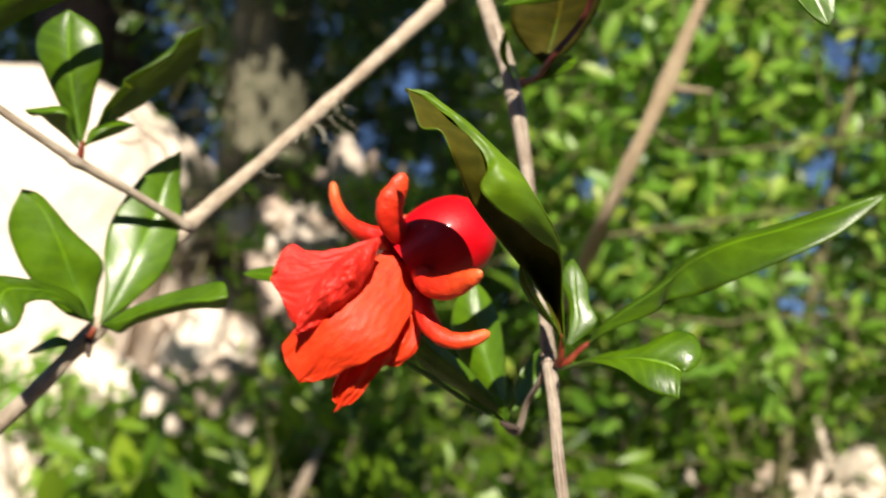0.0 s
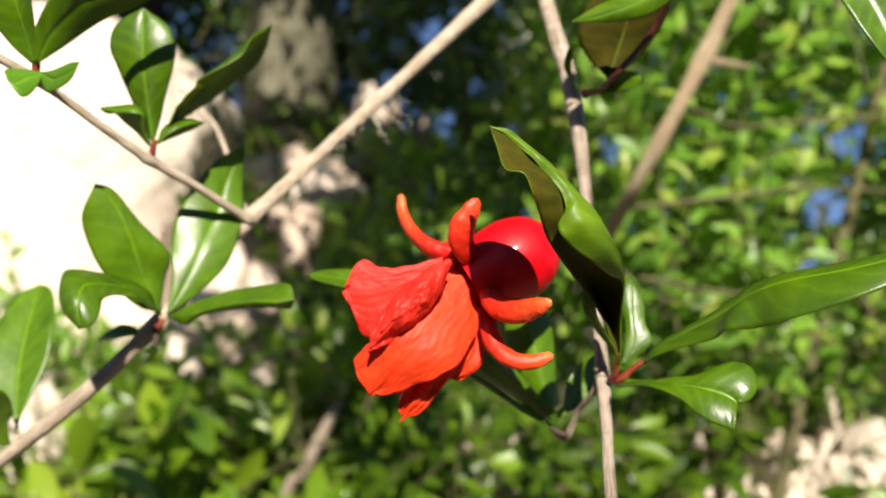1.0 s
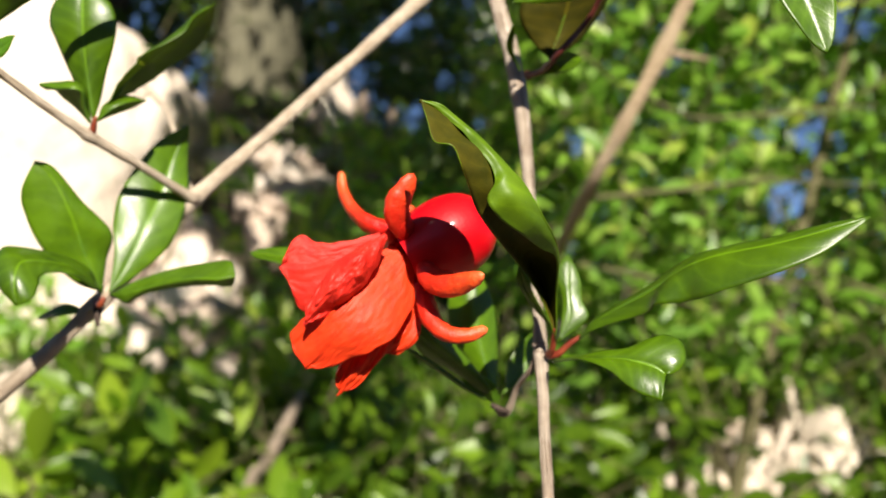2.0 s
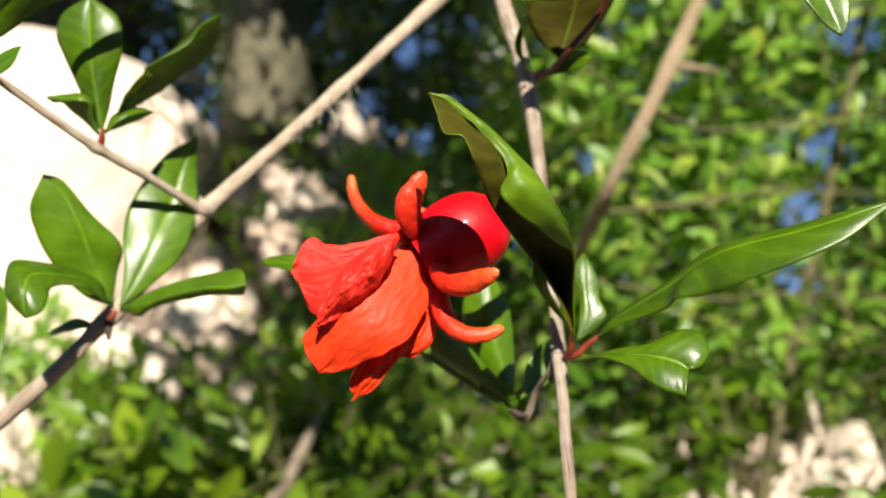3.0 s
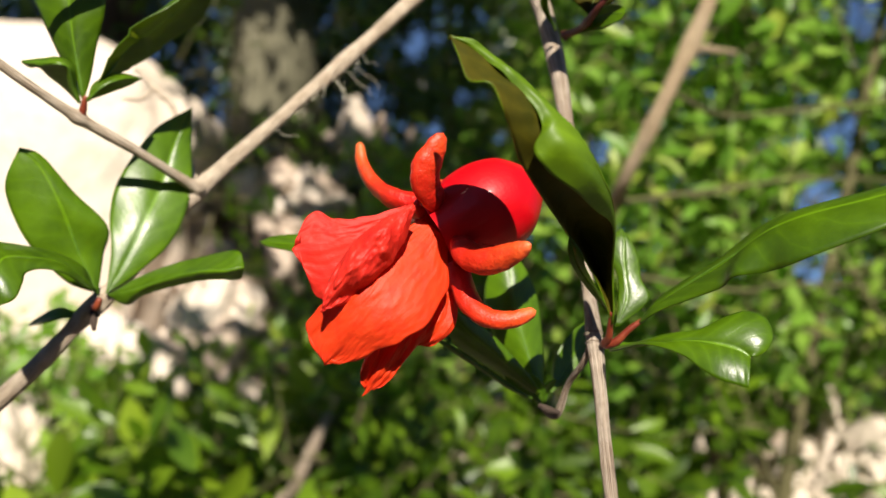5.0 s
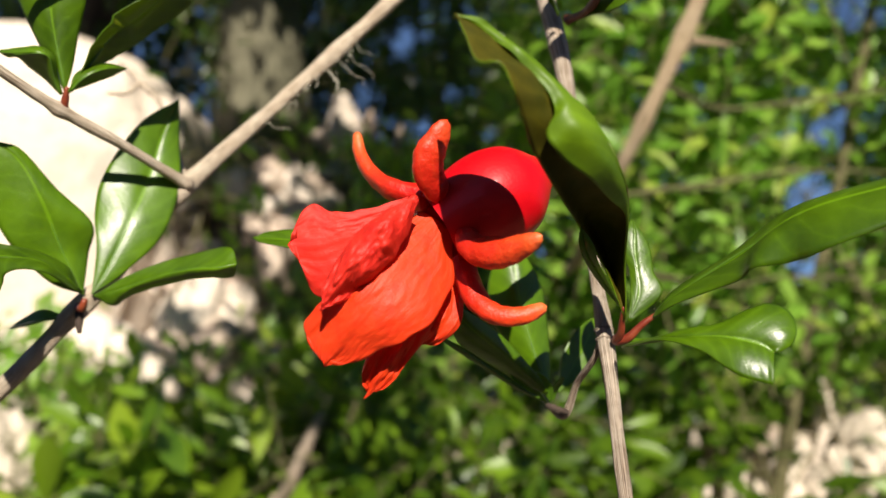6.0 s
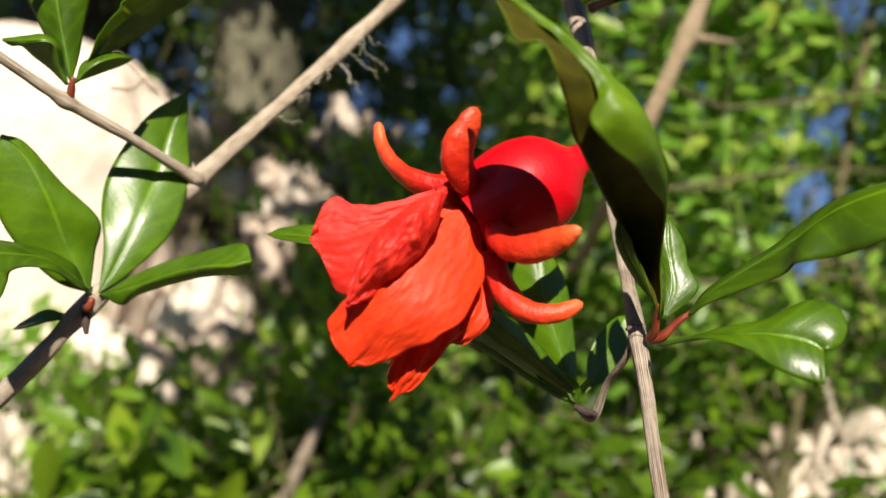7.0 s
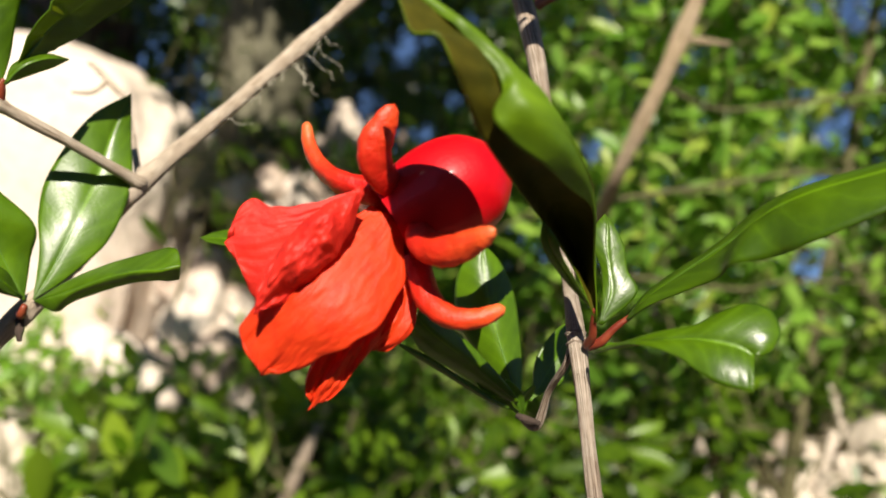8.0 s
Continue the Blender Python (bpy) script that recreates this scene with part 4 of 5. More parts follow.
# leaves at the twig's first node
blade(limb, [(-0.0838, 0.1765, 1.5421), (-0.0870, 0.1780, 1.5469), (-0.0906, 0.1770, 1.5540), (-0.0937, 0.1760, 1.5610), (-0.0962, 0.1760, 1.5666), (-0.0949, 0.1760, 1.5722), (-0.0880, 0.1760, 1.5768)],
      [(-0.0837, 0.1765, 1.5421), (-0.0847, 0.1755, 1.5489), (-0.0857, 0.1745, 1.5561), (-0.0865, 0.1740, 1.5630), (-0.0870, 0.1740, 1.5685), (-0.0876, 0.1750, 1.5729), (-0.0880, 0.1760, 1.5768)],
      [(-0.0835, 0.1765, 1.5421), (-0.0827, 0.1780, 1.5480), (-0.0810, 0.1770, 1.5562), (-0.0793, 0.1760, 1.5617), (-0.0790, 0.1760, 1.5668), (-0.0812, 0.1760, 1.5724), (-0.0880, 0.1760, 1.5768)], seed=7.0, wave=0.03)
blade(limb, [(-0.0827, 0.1760, 1.5418), (-0.0798, 0.1760, 1.5466), (-0.0754, 0.1740, 1.5542), (-0.0699, 0.1740, 1.5597), (-0.0638, 0.1760, 1.5650), (-0.0602, 0.1800, 1.5705), (-0.0577, 0.1900, 1.5779)],
      [(-0.0827, 0.1760, 1.5418), (-0.0796, 0.1790, 1.5488), (-0.0759, 0.1820, 1.5558), (-0.0714, 0.1860, 1.5618), (-0.0661, 0.1900, 1.5690), (-0.0620, 0.1920, 1.5747), (-0.0577, 0.1900, 1.5779)],
      [(-0.0827, 0.1760, 1.5418), (-0.0793, 0.1820, 1.5488), (-0.0756, 0.1880, 1.5535), (-0.0708, 0.1930, 1.5595), (-0.0652, 0.1970, 1.5657), (-0.0613, 0.1980, 1.5729), (-0.0577, 0.1900, 1.5779)], seed=8.0, material=LEAF_OLD, wave=0.05)
blade(limb, [(-0.0838, 0.1755, 1.5414), (-0.0852, 0.1760, 1.5455), (-0.0859, 0.1760, 1.5495), (-0.0885, 0.1760, 1.5516), (-0.0925, 0.1740, 1.5507), (-0.0959, 0.1720, 1.5498)],
      [(-0.0839, 0.1755, 1.5411), (-0.0846, 0.1730, 1.5443), (-0.0843, 0.1700, 1.5478), (-0.0861, 0.1685, 1.5485), (-0.0904, 0.1690, 1.5484), (-0.0958, 0.1720, 1.5495)],
      [(-0.0841, 0.1755, 1.5409), (-0.0873, 0.1750, 1.5442), (-0.0904, 0.1740, 1.5467), (-0.0925, 0.1730, 1.5486), (-0.0942, 0.1720, 1.5485), (-0.0958, 0.1720, 1.5493)], seed=9.0, wave=0.02)
blade(limb, [(-0.0821, 0.1755, 1.5419), (-0.0817, 0.1770, 1.5458), (-0.0800, 0.1800, 1.5483), (-0.0768, 0.1820, 1.5496), (-0.0731, 0.1840, 1.5490)],
      [(-0.0820, 0.1755, 1.5419), (-0.0793, 0.1750, 1.5444), (-0.0767, 0.1760, 1.5464), (-0.0745, 0.1790, 1.5480), (-0.0731, 0.1840, 1.5490)],
      [(-0.0818, 0.1755, 1.5419), (-0.0800, 0.1780, 1.5435), (-0.0773, 0.1800, 1.5453), (-0.0751, 0.1820, 1.5470), (-0.0731, 0.1840, 1.5490)], seed=10.0, wave=0.02)
# leaves at its second node
blade(limb, [(-0.1059, 0.1560, 1.5569), (-0.1097, 0.1540, 1.5604), (-0.1136, 0.1520, 1.5663), (-0.1143, 0.1500, 1.5748), (-0.1090, 0.1480, 1.5808)],
      [(-0.1056, 0.1560, 1.5569), (-0.1065, 0.1540, 1.5632), (-0.1073, 0.1510, 1.5689), (-0.1085, 0.1490, 1.5747), (-0.1090, 0.1480, 1.5808)],
      [(-0.1052, 0.1560, 1.5569), (-0.1053, 0.1560, 1.5638), (-0.1057, 0.1540, 1.5712), (-0.1064, 0.1510, 1.5768), (-0.1090, 0.1480, 1.5808)], seed=11.0, wave=0.03)
blade(limb, [(-0.1049, 0.1560, 1.5569), (-0.1046, 0.1540, 1.5633), (-0.0995, 0.1510, 1.5712), (-0.0907, 0.1480, 1.5777), (-0.0824, 0.1490, 1.5836), (-0.0747, 0.1520, 1.5883)],
      [(-0.1045, 0.1560, 1.5569), (-0.1011, 0.1550, 1.5637), (-0.0943, 0.1540, 1.5707), (-0.0870, 0.1530, 1.5773), (-0.0803, 0.1520, 1.5828), (-0.0747, 0.1520, 1.5883)],
      [(-0.1041, 0.1560, 1.5569), (-0.0997, 0.1580, 1.5613), (-0.0915, 0.1600, 1.5686), (-0.0808, 0.1600, 1.5739), (-0.0744, 0.1580, 1.5813), (-0.0747, 0.1520, 1.5883)], seed=12.0, wave=0.04)
blade(limb, [(-0.1043, 0.1560, 1.5548), (-0.1073, 0.1550, 1.5552), (-0.1096, 0.1520, 1.5541), (-0.1075, 0.1490, 1.5515)],
      [(-0.1035, 0.1560, 1.5548), (-0.1047, 0.1530, 1.5528), (-0.1059, 0.1500, 1.5507), (-0.1075, 0.1490, 1.5515)],
      [(-0.1027, 0.1560, 1.5549), (-0.1030, 0.1530, 1.5502), (-0.1044, 0.1500, 1.5477), (-0.1075, 0.1490, 1.5515)], seed=13.0, wave=0.02, material=LEAF_YOUNG)
blade(limb, [(-0.1035, 0.1560, 1.5548), (-0.0994, 0.1540, 1.5550), (-0.0941, 0.1510, 1.5562), (-0.0910, 0.1490, 1.5561)],
      [(-0.1032, 0.1560, 1.5548), (-0.0984, 0.1530, 1.5528), (-0.0936, 0.1500, 1.5539), (-0.0910, 0.1490, 1.5561)],
      [(-0.1037, 0.1560, 1.5545), (-0.1000, 0.1530, 1.5498), (-0.0937, 0.1500, 1.5517), (-0.0910, 0.1490, 1.5561)], seed=14.0, wave=0.02, material=LEAF_YOUNG)

# loose bast fibres on the limb
rng = random.Random(5)
for k in range(15):
    fu = 0.755 + 0.10 * (k / 14) ** 0.7
    p0, d0 = spline(LIMB, fu)
    step = Vector((rng.uniform(0.0, 0.0014), rng.uniform(-0.001, 0.001), rng.uniform(-0.0020, -0.0006))) * (0.5 + 0.8 * (k > 6))
    pts = [p0 + Vector((0.0010, -0.0010, -0.0016))]
    drift = Vector((0, 0, 0))
    for q in range(6):
        drift = Vector((rng.gauss(0, 0.0008), rng.gauss(0, 0.0004), rng.gauss(0, 0.0006)))
        pts.append(pts[-1] + step * rng.uniform(0.4, 0.9) + drift)
    r = rng.uniform(0.00004, 0.00009)
    tube("fibre", pts, [r, r * 0.8, r * 0.5], LICHEN, limb, "dry pale bast fibre", rings=26, sides=5)

# the hanging stem
hanging = thing("hanging_branch", "thin tan pomegranate stem hanging from the branch, with clustered leaves", "branch")
STEM = [(0.0089, 0.2720, 1.6204), (0.0152, 0.2350, 1.6190), (0.0197, 0.2120, 1.5926), (0.0271, 0.1960, 1.5602), (0.0317, 0.1850, 1.5213), (0.0328, 0.1640, 1.4903), (0.0342, 0.1530, 1.4636), (0.0357, 0.1470, 1.4458), (0.0365, 0.1420, 1.4256)]
tube("stem", STEM, [0.0032, 0.0028, 0.0023, 0.0020, 0.0015, 0.00135, 0.00135, 0.0013, 0.0010], BARK_STEM, hanging, rings=150, sides=16, rough=0.14, knots=((0.375, 0.2), (0.625, 0.35), (0.32, 0.12)))
for ring in (-1, 1):
    c0, t0 = spline(STEM, 0.625 + ring * 0.004)
    tube("node_scar", [c0 - t0 * 0.0005, c0, c0 + t0 * 0.0005], [0.0016, 0.0020, 0.0016], BARK_GREY, hanging, "dark ring scar", rings=6, sides=14, rough=0.2, cap=0.0)
# red leaf stalks at the middle node
tube("leaf_stalk", [(0.0343, 0.1605, 1.4893), (0.0348, 0.1580, 1.4913), (0.0347, 0.1565, 1.4938), (0.0347, 0.1550, 1.4962)], [0.0010, 0.0008, 0.0006, 0.0004], RED_STALK, hanging, "reddish leaf stalk", rings=12, sides=10, rough=0.1)
tube("leaf_stalk", [(0.0343, 0.1605, 1.4893), (0.0365, 0.1590, 1.4901), (0.0389, 0.1580, 1.4927), (0.0420, 0.1570, 1.4952)], [0.0010, 0.0009, 0.0007, 0.0004], RED_STALK, hanging, "reddish leaf stalk", rings=12, sides=10, rough=0.1)
tube("leaf_stalk", [(0.0353, 0.1600, 1.4897), (0.0391, 0.1580, 1.4895), (0.0433, 0.1510, 1.4908)], [0.0008, 0.0006, 0.0005], LEAF_OLD, hanging, "thin green leaf stalk", rings=10, sides=8)


def rolled_leaf(parent, outer, crest, margin, material, label, rows=72, across=34, thick=0.00028):
    """A leaf that turns over along its crest: the underside runs from its outer margin to the crest, the upper face from there to the rolled margin."""
    pts, uvs = [], []
    for i in range(rows + 1):
        u = i / rows
        o, c, m = spline(outer, u)[0], spline(crest, u)[0], spline(margin, u)[0]
        gap = (m - c).length
        bulge = Vector((0, -0.30 * gap - 0.0002, 0.12 * gap))
        sag = Vector((0, (0.04 + 0.75 * smooth(0.45, 0.7, u) * smooth(1.0, 0.85, u)) * (c - o).length, -0.04 * (c - o).length))
        section = [o, o.lerp(c, 0.5) + sag, c + Vector((-0.0003, 0.0006, -0.0003)), c.lerp(m, 0.12) + bulge * 0.5, c.lerp(m, 0.55) + bulge, m]
        for j in range(across + 1):
            v = j / across
            p = spline(section, v)[0]
            p = p + Vector((0, 0.0007 * noise.noise(Vector((u * 5, v * 2, 1.0))), 0))
            p = p + Vector((0.3, -1.0, 0.2)) * 0.0011 * smooth(0.5, 1.0, v) * noise.noise(Vector((u * 11, v, 6.0)))
            p = p + Vector((0, -0.0004 * noise.noise(Vector((u * 16, v * 5, 3.0))), 0))
            pts.append(p)
            uvs.append((1 - u, v))
    wide = across + 1
    faces = [(i * wide + j, i * wide + j + 1, (i + 1) * wide + j + 1, (i + 1) * wide + j) for i in range(rows) for j in range(across)]
    nrm = [Vector((0, 0, 0)) for p in pts]
    for f in faces:
        n = (pts[f[2]] - pts[f[0]]).cross(pts[f[3]] - pts[f[1]])
        for k in f:
            nrm[k] += n
    nrm = [n.normalized() for n in nrm]
    count = len(pts)
    verts = [p + n * thick / 2 for p, n in zip(pts, nrm)] + [p - n * thick / 2 for p, n in zip(pts, nrm)]
    both = faces + [tuple(k + count for k in reversed(f)) for f in faces]
    rim = list(range(wide)) + [i * wide + across for i in range(1, rows + 1)] + [rows * wide + j for j in range(across - 1, -1, -1)] + [i * wide for i in range(rows - 1, 0, -1)]
    for k, p in enumerate(rim):
        q = rim[(k + 1) % len(rim)]
        both.append((q, p, p + count, q + count))
    ob = part("leaf", verts, both, material, parent, label, uvs + uvs)
    # the dull underside is the second sheet, its colour darkened for shade
    ob.data.materials.append(LEAF_UNDER_SHADED)
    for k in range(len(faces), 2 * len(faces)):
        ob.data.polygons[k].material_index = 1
    return ob


# the long leaf in front of the flower, its margin rolled over
rolled_leaf(hanging,
            [(0.0015, 0.1160, 1.5405), (0.0030, 0.1130, 1.5364), (0.0045, 0.1100, 1.5321), (0.0078, 0.1085, 1.5312), (0.0096, 0.1095, 1.5279), (0.0112, 0.1125, 1.5247), (0.0129, 0.1170, 1.5211), (0.0154, 0.1215, 1.5181), (0.0203, 0.1320, 1.5137), (0.0262, 0.1455, 1.5087), (0.0309, 0.1520, 1.5029), (0.0334, 0.1545, 1.4977), (0.0349, 0.1555, 1.4939)],
            [(0.0015, 0.1160, 1.5405), (0.0053, 0.1170, 1.5400), (0.0091, 0.1180, 1.5375), (0.0132, 0.1183, 1.5345), (0.0171, 0.1185, 1.5309), (0.0194, 0.1185, 1.5286), (0.0221, 0.1188, 1.5259), (0.0246, 0.1200, 1.5224), (0.0272, 0.1240, 1.5193), (0.0302, 0.1320, 1.5165), (0.0329, 0.1430, 1.5127), (0.0343, 0.1520, 1.5044), (0.0351, 0.1555, 1.4939)],
            [(0.0015, 0.1160, 1.5405), (0.0045, 0.1163, 1.5391), (0.0078, 0.1165, 1.5366), (0.0107, 0.1160, 1.5335), (0.0145, 0.1158, 1.5300), (0.0162, 0.1152, 1.5261), (0.0150, 0.1145, 1.5228), (0.0166, 0.1150, 1.5198), (0.0217, 0.1190, 1.5166), (0.0269, 0.1280, 1.5143), (0.0322, 0.1415, 1.5124), (0.0339, 0.1515, 1.5044), (0.0351, 0.1555, 1.4938)],
            LEAF_DULL, "long glossy leaf with its margin rolled over, shade darkened into its underside")
blade(hanging, [(0.0341, 0.1560, 1.4964), (0.0289, 0.1495, 1.5010), (0.0251, 0.1435, 1.5052), (0.0239, 0.1415, 1.5081), (0.0241, 0.1410, 1.5106)],
      [(0.0342, 0.1560, 1.4964), (0.0298, 0.1495, 1.5014), (0.0260, 0.1435, 1.5056), (0.0249, 0.1415, 1.5081), (0.0242, 0.1410, 1.5106)],
      [(0.0344, 0.1560, 1.4964), (0.0310, 0.1495, 1.5005), (0.0277, 0.1435, 1.5048), (0.0265, 0.1415, 1.5076), (0.0243, 0.1410, 1.5106)], material=LEAF, seed=16.0, wave=0.01, bulge=0.10)
blade(hanging, [(0.0359, 0.1565, 1.4934), (0.0367, 0.1580, 1.4988), (0.0368, 0.1600, 1.5035), (0.0355, 0.1620, 1.5079), (0.0363, 0.1630, 1.5114), (0.0382, 0.1640, 1.5137)],
      [(0.0360, 0.1565, 1.4934), (0.0381, 0.1575, 1.4988), (0.0382, 0.1590, 1.5035), (0.0382, 0.1610, 1.5078), (0.0386, 0.1625, 1.5114), (0.0383, 0.1640, 1.5137)],
      [(0.0363, 0.1565, 1.4932), (0.0427, 0.1575, 1.4988), (0.0414, 0.1590, 1.5031), (0.0413, 0.1610, 1.5074), (0.0400, 0.1625, 1.5109), (0.0383, 0.1640, 1.5137)], seed=17.0, wave=0.02, bulge=0.04)
blade(hanging, [(0.0408, 0.1570, 1.4944), (0.0440, 0.1570, 1.4986), (0.0481, 0.1540, 1.5024), (0.0542, 0.1500, 1.5071), (0.0595, 0.1470, 1.5121), (0.0630, 0.1440, 1.5146), (0.0678, 0.1400, 1.5167), (0.0768, 0.1340, 1.5196), (0.0851, 0.1300, 1.5224), (0.0927, 0.1270, 1.5241)],
      [(0.0408, 0.1570, 1.4942), (0.0437, 0.1550, 1.4980), (0.0483, 0.1520, 1.5018), (0.0542, 0.1470, 1.5062), (0.0588, 0.1430, 1.5108), (0.0621, 0.1400, 1.5134), (0.0668, 0.1360, 1.5155), (0.0755, 0.1310, 1.5180), (0.0843, 0.1280, 1.5210), (0.0927, 0.1270, 1.5241)],
      [(0.0408, 0.1570, 1.4940), (0.0439, 0.1530, 1.4968), (0.0490, 0.1490, 1.4992), (0.0532, 0.1440, 1.5016), (0.0540, 0.1400, 1.5040), (0.0590, 0.1370, 1.5049), (0.0628, 0.1320, 1.5065), (0.0727, 0.1270, 1.5109), (0.0825, 0.1255, 1.5159), (0.0927, 0.1270, 1.5240)], "long narrow glossy green leaf", seed=18.0, wave=0.05, bulge=0.05, nu=60, nv=16)
blade(hanging, [(0.0346, 0.1560, 1.4887), (0.0350, 0.1525, 1.4892), (0.0382, 0.1445, 1.4912), (0.0424, 0.1405, 1.4930), (0.0477, 0.1385, 1.4941), (0.0522, 0.1375, 1.4965), (0.0557, 0.1370, 1.4975), (0.0583, 0.1355, 1.4965), (0.0589, 0.1335, 1.4937), (0.0577, 0.1325, 1.4912), (0.0556, 0.1322, 1.4898)],
      [(0.0346, 0.1560, 1.4886), (0.0350, 0.1525, 1.4890), (0.0381, 0.1440, 1.4910), (0.0420, 0.1390, 1.4917), (0.0463, 0.1365, 1.4921), (0.0487, 0.1350, 1.4919), (0.0508, 0.1340, 1.4915), (0.0523, 0.1333, 1.4911), (0.0535, 0.1328, 1.4906), (0.0543, 0.1325, 1.4901), (0.0546, 0.1322, 1.4898)],
      [(0.0346, 0.1560, 1.4885), (0.0350, 0.1525, 1.4888), (0.0379, 0.1435, 1.4907), (0.0409, 0.1380, 1.4906), (0.0440, 0.1350, 1.4894), (0.0463, 0.1325, 1.4874), (0.0480, 0.1312, 1.4863), (0.0498, 0.1305, 1.4855), (0.0512, 0.1300, 1.4852), (0.0523, 0.1295, 1.4850), (0.0532, 0.1290, 1.4848)], "heart-shaped glossy green leaf", material=LEAF_GLOSSY, seed=19.0, wave=0.015, bulge=0.10, nu=46, nv=24)

# the small lower twig and its leaves
tube("twig", [(0.0321, 0.1640, 1.4893), (0.0307, 0.1660, 1.4847), (0.0285, 0.1720, 1.4795), (0.0265, 0.1760, 1.4722), (0.0236, 0.1760, 1.4734)], [0.0007, 0.0007, 0.0007, 0.0010, 0.0007], BARK_STEM, hanging, rings=30, sides=10, rough=0.2)
tube("bud", [(0.0268, 0.1745, 1.4728), (0.0245, 0.1740, 1.4737), (0.0225, 0.1755, 1.4742)], [0.0006, 0.0009, 0.0006], BARK_DARK, hanging, "brown knotted bud", rings=14, sides=12, rough=0.35)
blade(hanging, [(0.0229, 0.1760, 1.4770), (0.0197, 0.1740, 1.4815), (0.0136, 0.1710, 1.4883), (0.0092, 0.1680, 1.4921), (0.0033, 0.1630, 1.4957)],
      [(0.0227, 0.1760, 1.4768), (0.0175, 0.1730, 1.4811), (0.0118, 0.1690, 1.4863), (0.0064, 0.1650, 1.4908), (0.0028, 0.1630, 1.4944)],
      [(0.0224, 0.1760, 1.4767), (0.0155, 0.1760, 1.4797), (0.0094, 0.1730, 1.4838), (0.0034, 0.1680, 1.4880), (0.0013, 0.1630, 1.4929)], seed=20.0, wave=0.04)
blade(hanging, [(0.0204, 0.1750, 1.4757), (0.0153, 0.1730, 1.4795), (0.0098, 0.1700, 1.4833), (0.0044, 0.1660, 1.4871), (-0.0005, 0.1620, 1.4897)],
      [(0.0206, 0.1750, 1.4756), (0.0152, 0.1720, 1.4791), (0.0097, 0.1690, 1.4829), (0.0044, 0.1650, 1.4866), (-0.0005, 0.1620, 1.4895)],
      [(0.0209, 0.1750, 1.4755), (0.0153, 0.1730, 1.4783), (0.0098, 0.1700, 1.4820), (0.0044, 0.1660, 1.4857), (-0.0005, 0.1620, 1.4893)], seed=40.0, wave=0.02)
blade(hanging, [(0.0233, 0.1800, 1.4764), (0.0185, 0.1840, 1.4816), (0.0118, 0.1860, 1.4906), (0.0101, 0.1870, 1.4976), (0.0113, 0.1870, 1.5040), (0.0160, 0.1870, 1.5093)],
      [(0.0234, 0.1800, 1.4764), (0.0212, 0.1820, 1.4829), (0.0185, 0.1830, 1.4919), (0.0171, 0.1840, 1.4982), (0.0164, 0.1855, 1.5040), (0.0160, 0.1870, 1.5093)],
      [(0.0236, 0.1800, 1.4764), (0.0245, 0.1860, 1.4837), (0.0238, 0.1870, 1.4923), (0.0225, 0.1880, 1.4999), (0.0196, 0.1880, 1.5058), (0.0160, 0.1870, 1.5093)], seed=21.0, wave=0.03)
leaf(hanging, [(0.0260, 0.1830, 1.4762), (0.0305, 0.1870, 1.4826), (0.0366, 0.1920, 1.4924)], (0.8, 0.1, -0.5), 0.0080, tip=1.3, seed=22.0)
leaf(hanging, [(0.0231, 0.1800, 1.4742), (0.0189, 0.1770, 1.4776), (0.0142, 0.1740, 1.4820)], (0.5, 0, 0.8), 0.0030, material=LEAF_YOUNG, seed=23.0)
leaf(hanging, [(0.0245, 0.1800, 1.4742), (0.0244, 0.1780, 1.4775), (0.0262, 0.1760, 1.4803)], (0.9, 0, 0.3), 0.0020, material=LEAF_YOUNG, seed=24.0, rib=False)
leaf(hanging, [(0.0240, 0.1800, 1.4739), (0.0228, 0.1770, 1.4776), (0.0202, 0.1750, 1.4814)], (0.9, 0, 0.4), 0.0026, material=LEAF_YOUNG, seed=25.0, rib=False)
leaf(hanging, [(0.0102, 0.1610, 1.5169), (-0.0147, 0.1720, 1.5092), (-0.0416, 0.1753, 1.5099)], (0.1, 0.75, 0.6), 0.0080, tip=1.0, belly=0.7, seed=26.0)

# the upper twig
RED = [(0.0289, 0.1900, 1.5628), (0.0323, 0.1840, 1.5631), (0.0357, 0.1760, 1.5665), (0.0427, 0.1760, 1.5755), (0.0495, 0.1620, 1.5867), (0.0703, 0.1360, 1.5857)]
tube("twig", RED, [0.0010, 0.0009, 0.0008, 0.0007, 0.0006], RED_TWIG, hanging, "young dark red twig", rings=40, sides=10, rough=0.12, knots=((0.0, 0.4), (0.25, 0.3)))
# lies under the next leaf: that leaf's shade is in its dark colour
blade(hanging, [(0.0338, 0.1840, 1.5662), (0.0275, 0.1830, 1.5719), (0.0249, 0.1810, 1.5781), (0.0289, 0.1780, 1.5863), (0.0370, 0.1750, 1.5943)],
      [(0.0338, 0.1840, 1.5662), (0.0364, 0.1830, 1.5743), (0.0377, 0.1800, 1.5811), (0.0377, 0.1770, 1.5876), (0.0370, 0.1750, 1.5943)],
      [(0.0338, 0.1840, 1.5662), (0.0414, 0.1860, 1.5714), (0.0477, 0.1850, 1.5812), (0.0481, 0.1800, 1.5888), (0.0370, 0.1750, 1.5943)], material=LEAF_UNDER_SHADED, seed=27.0, wave=0.03)
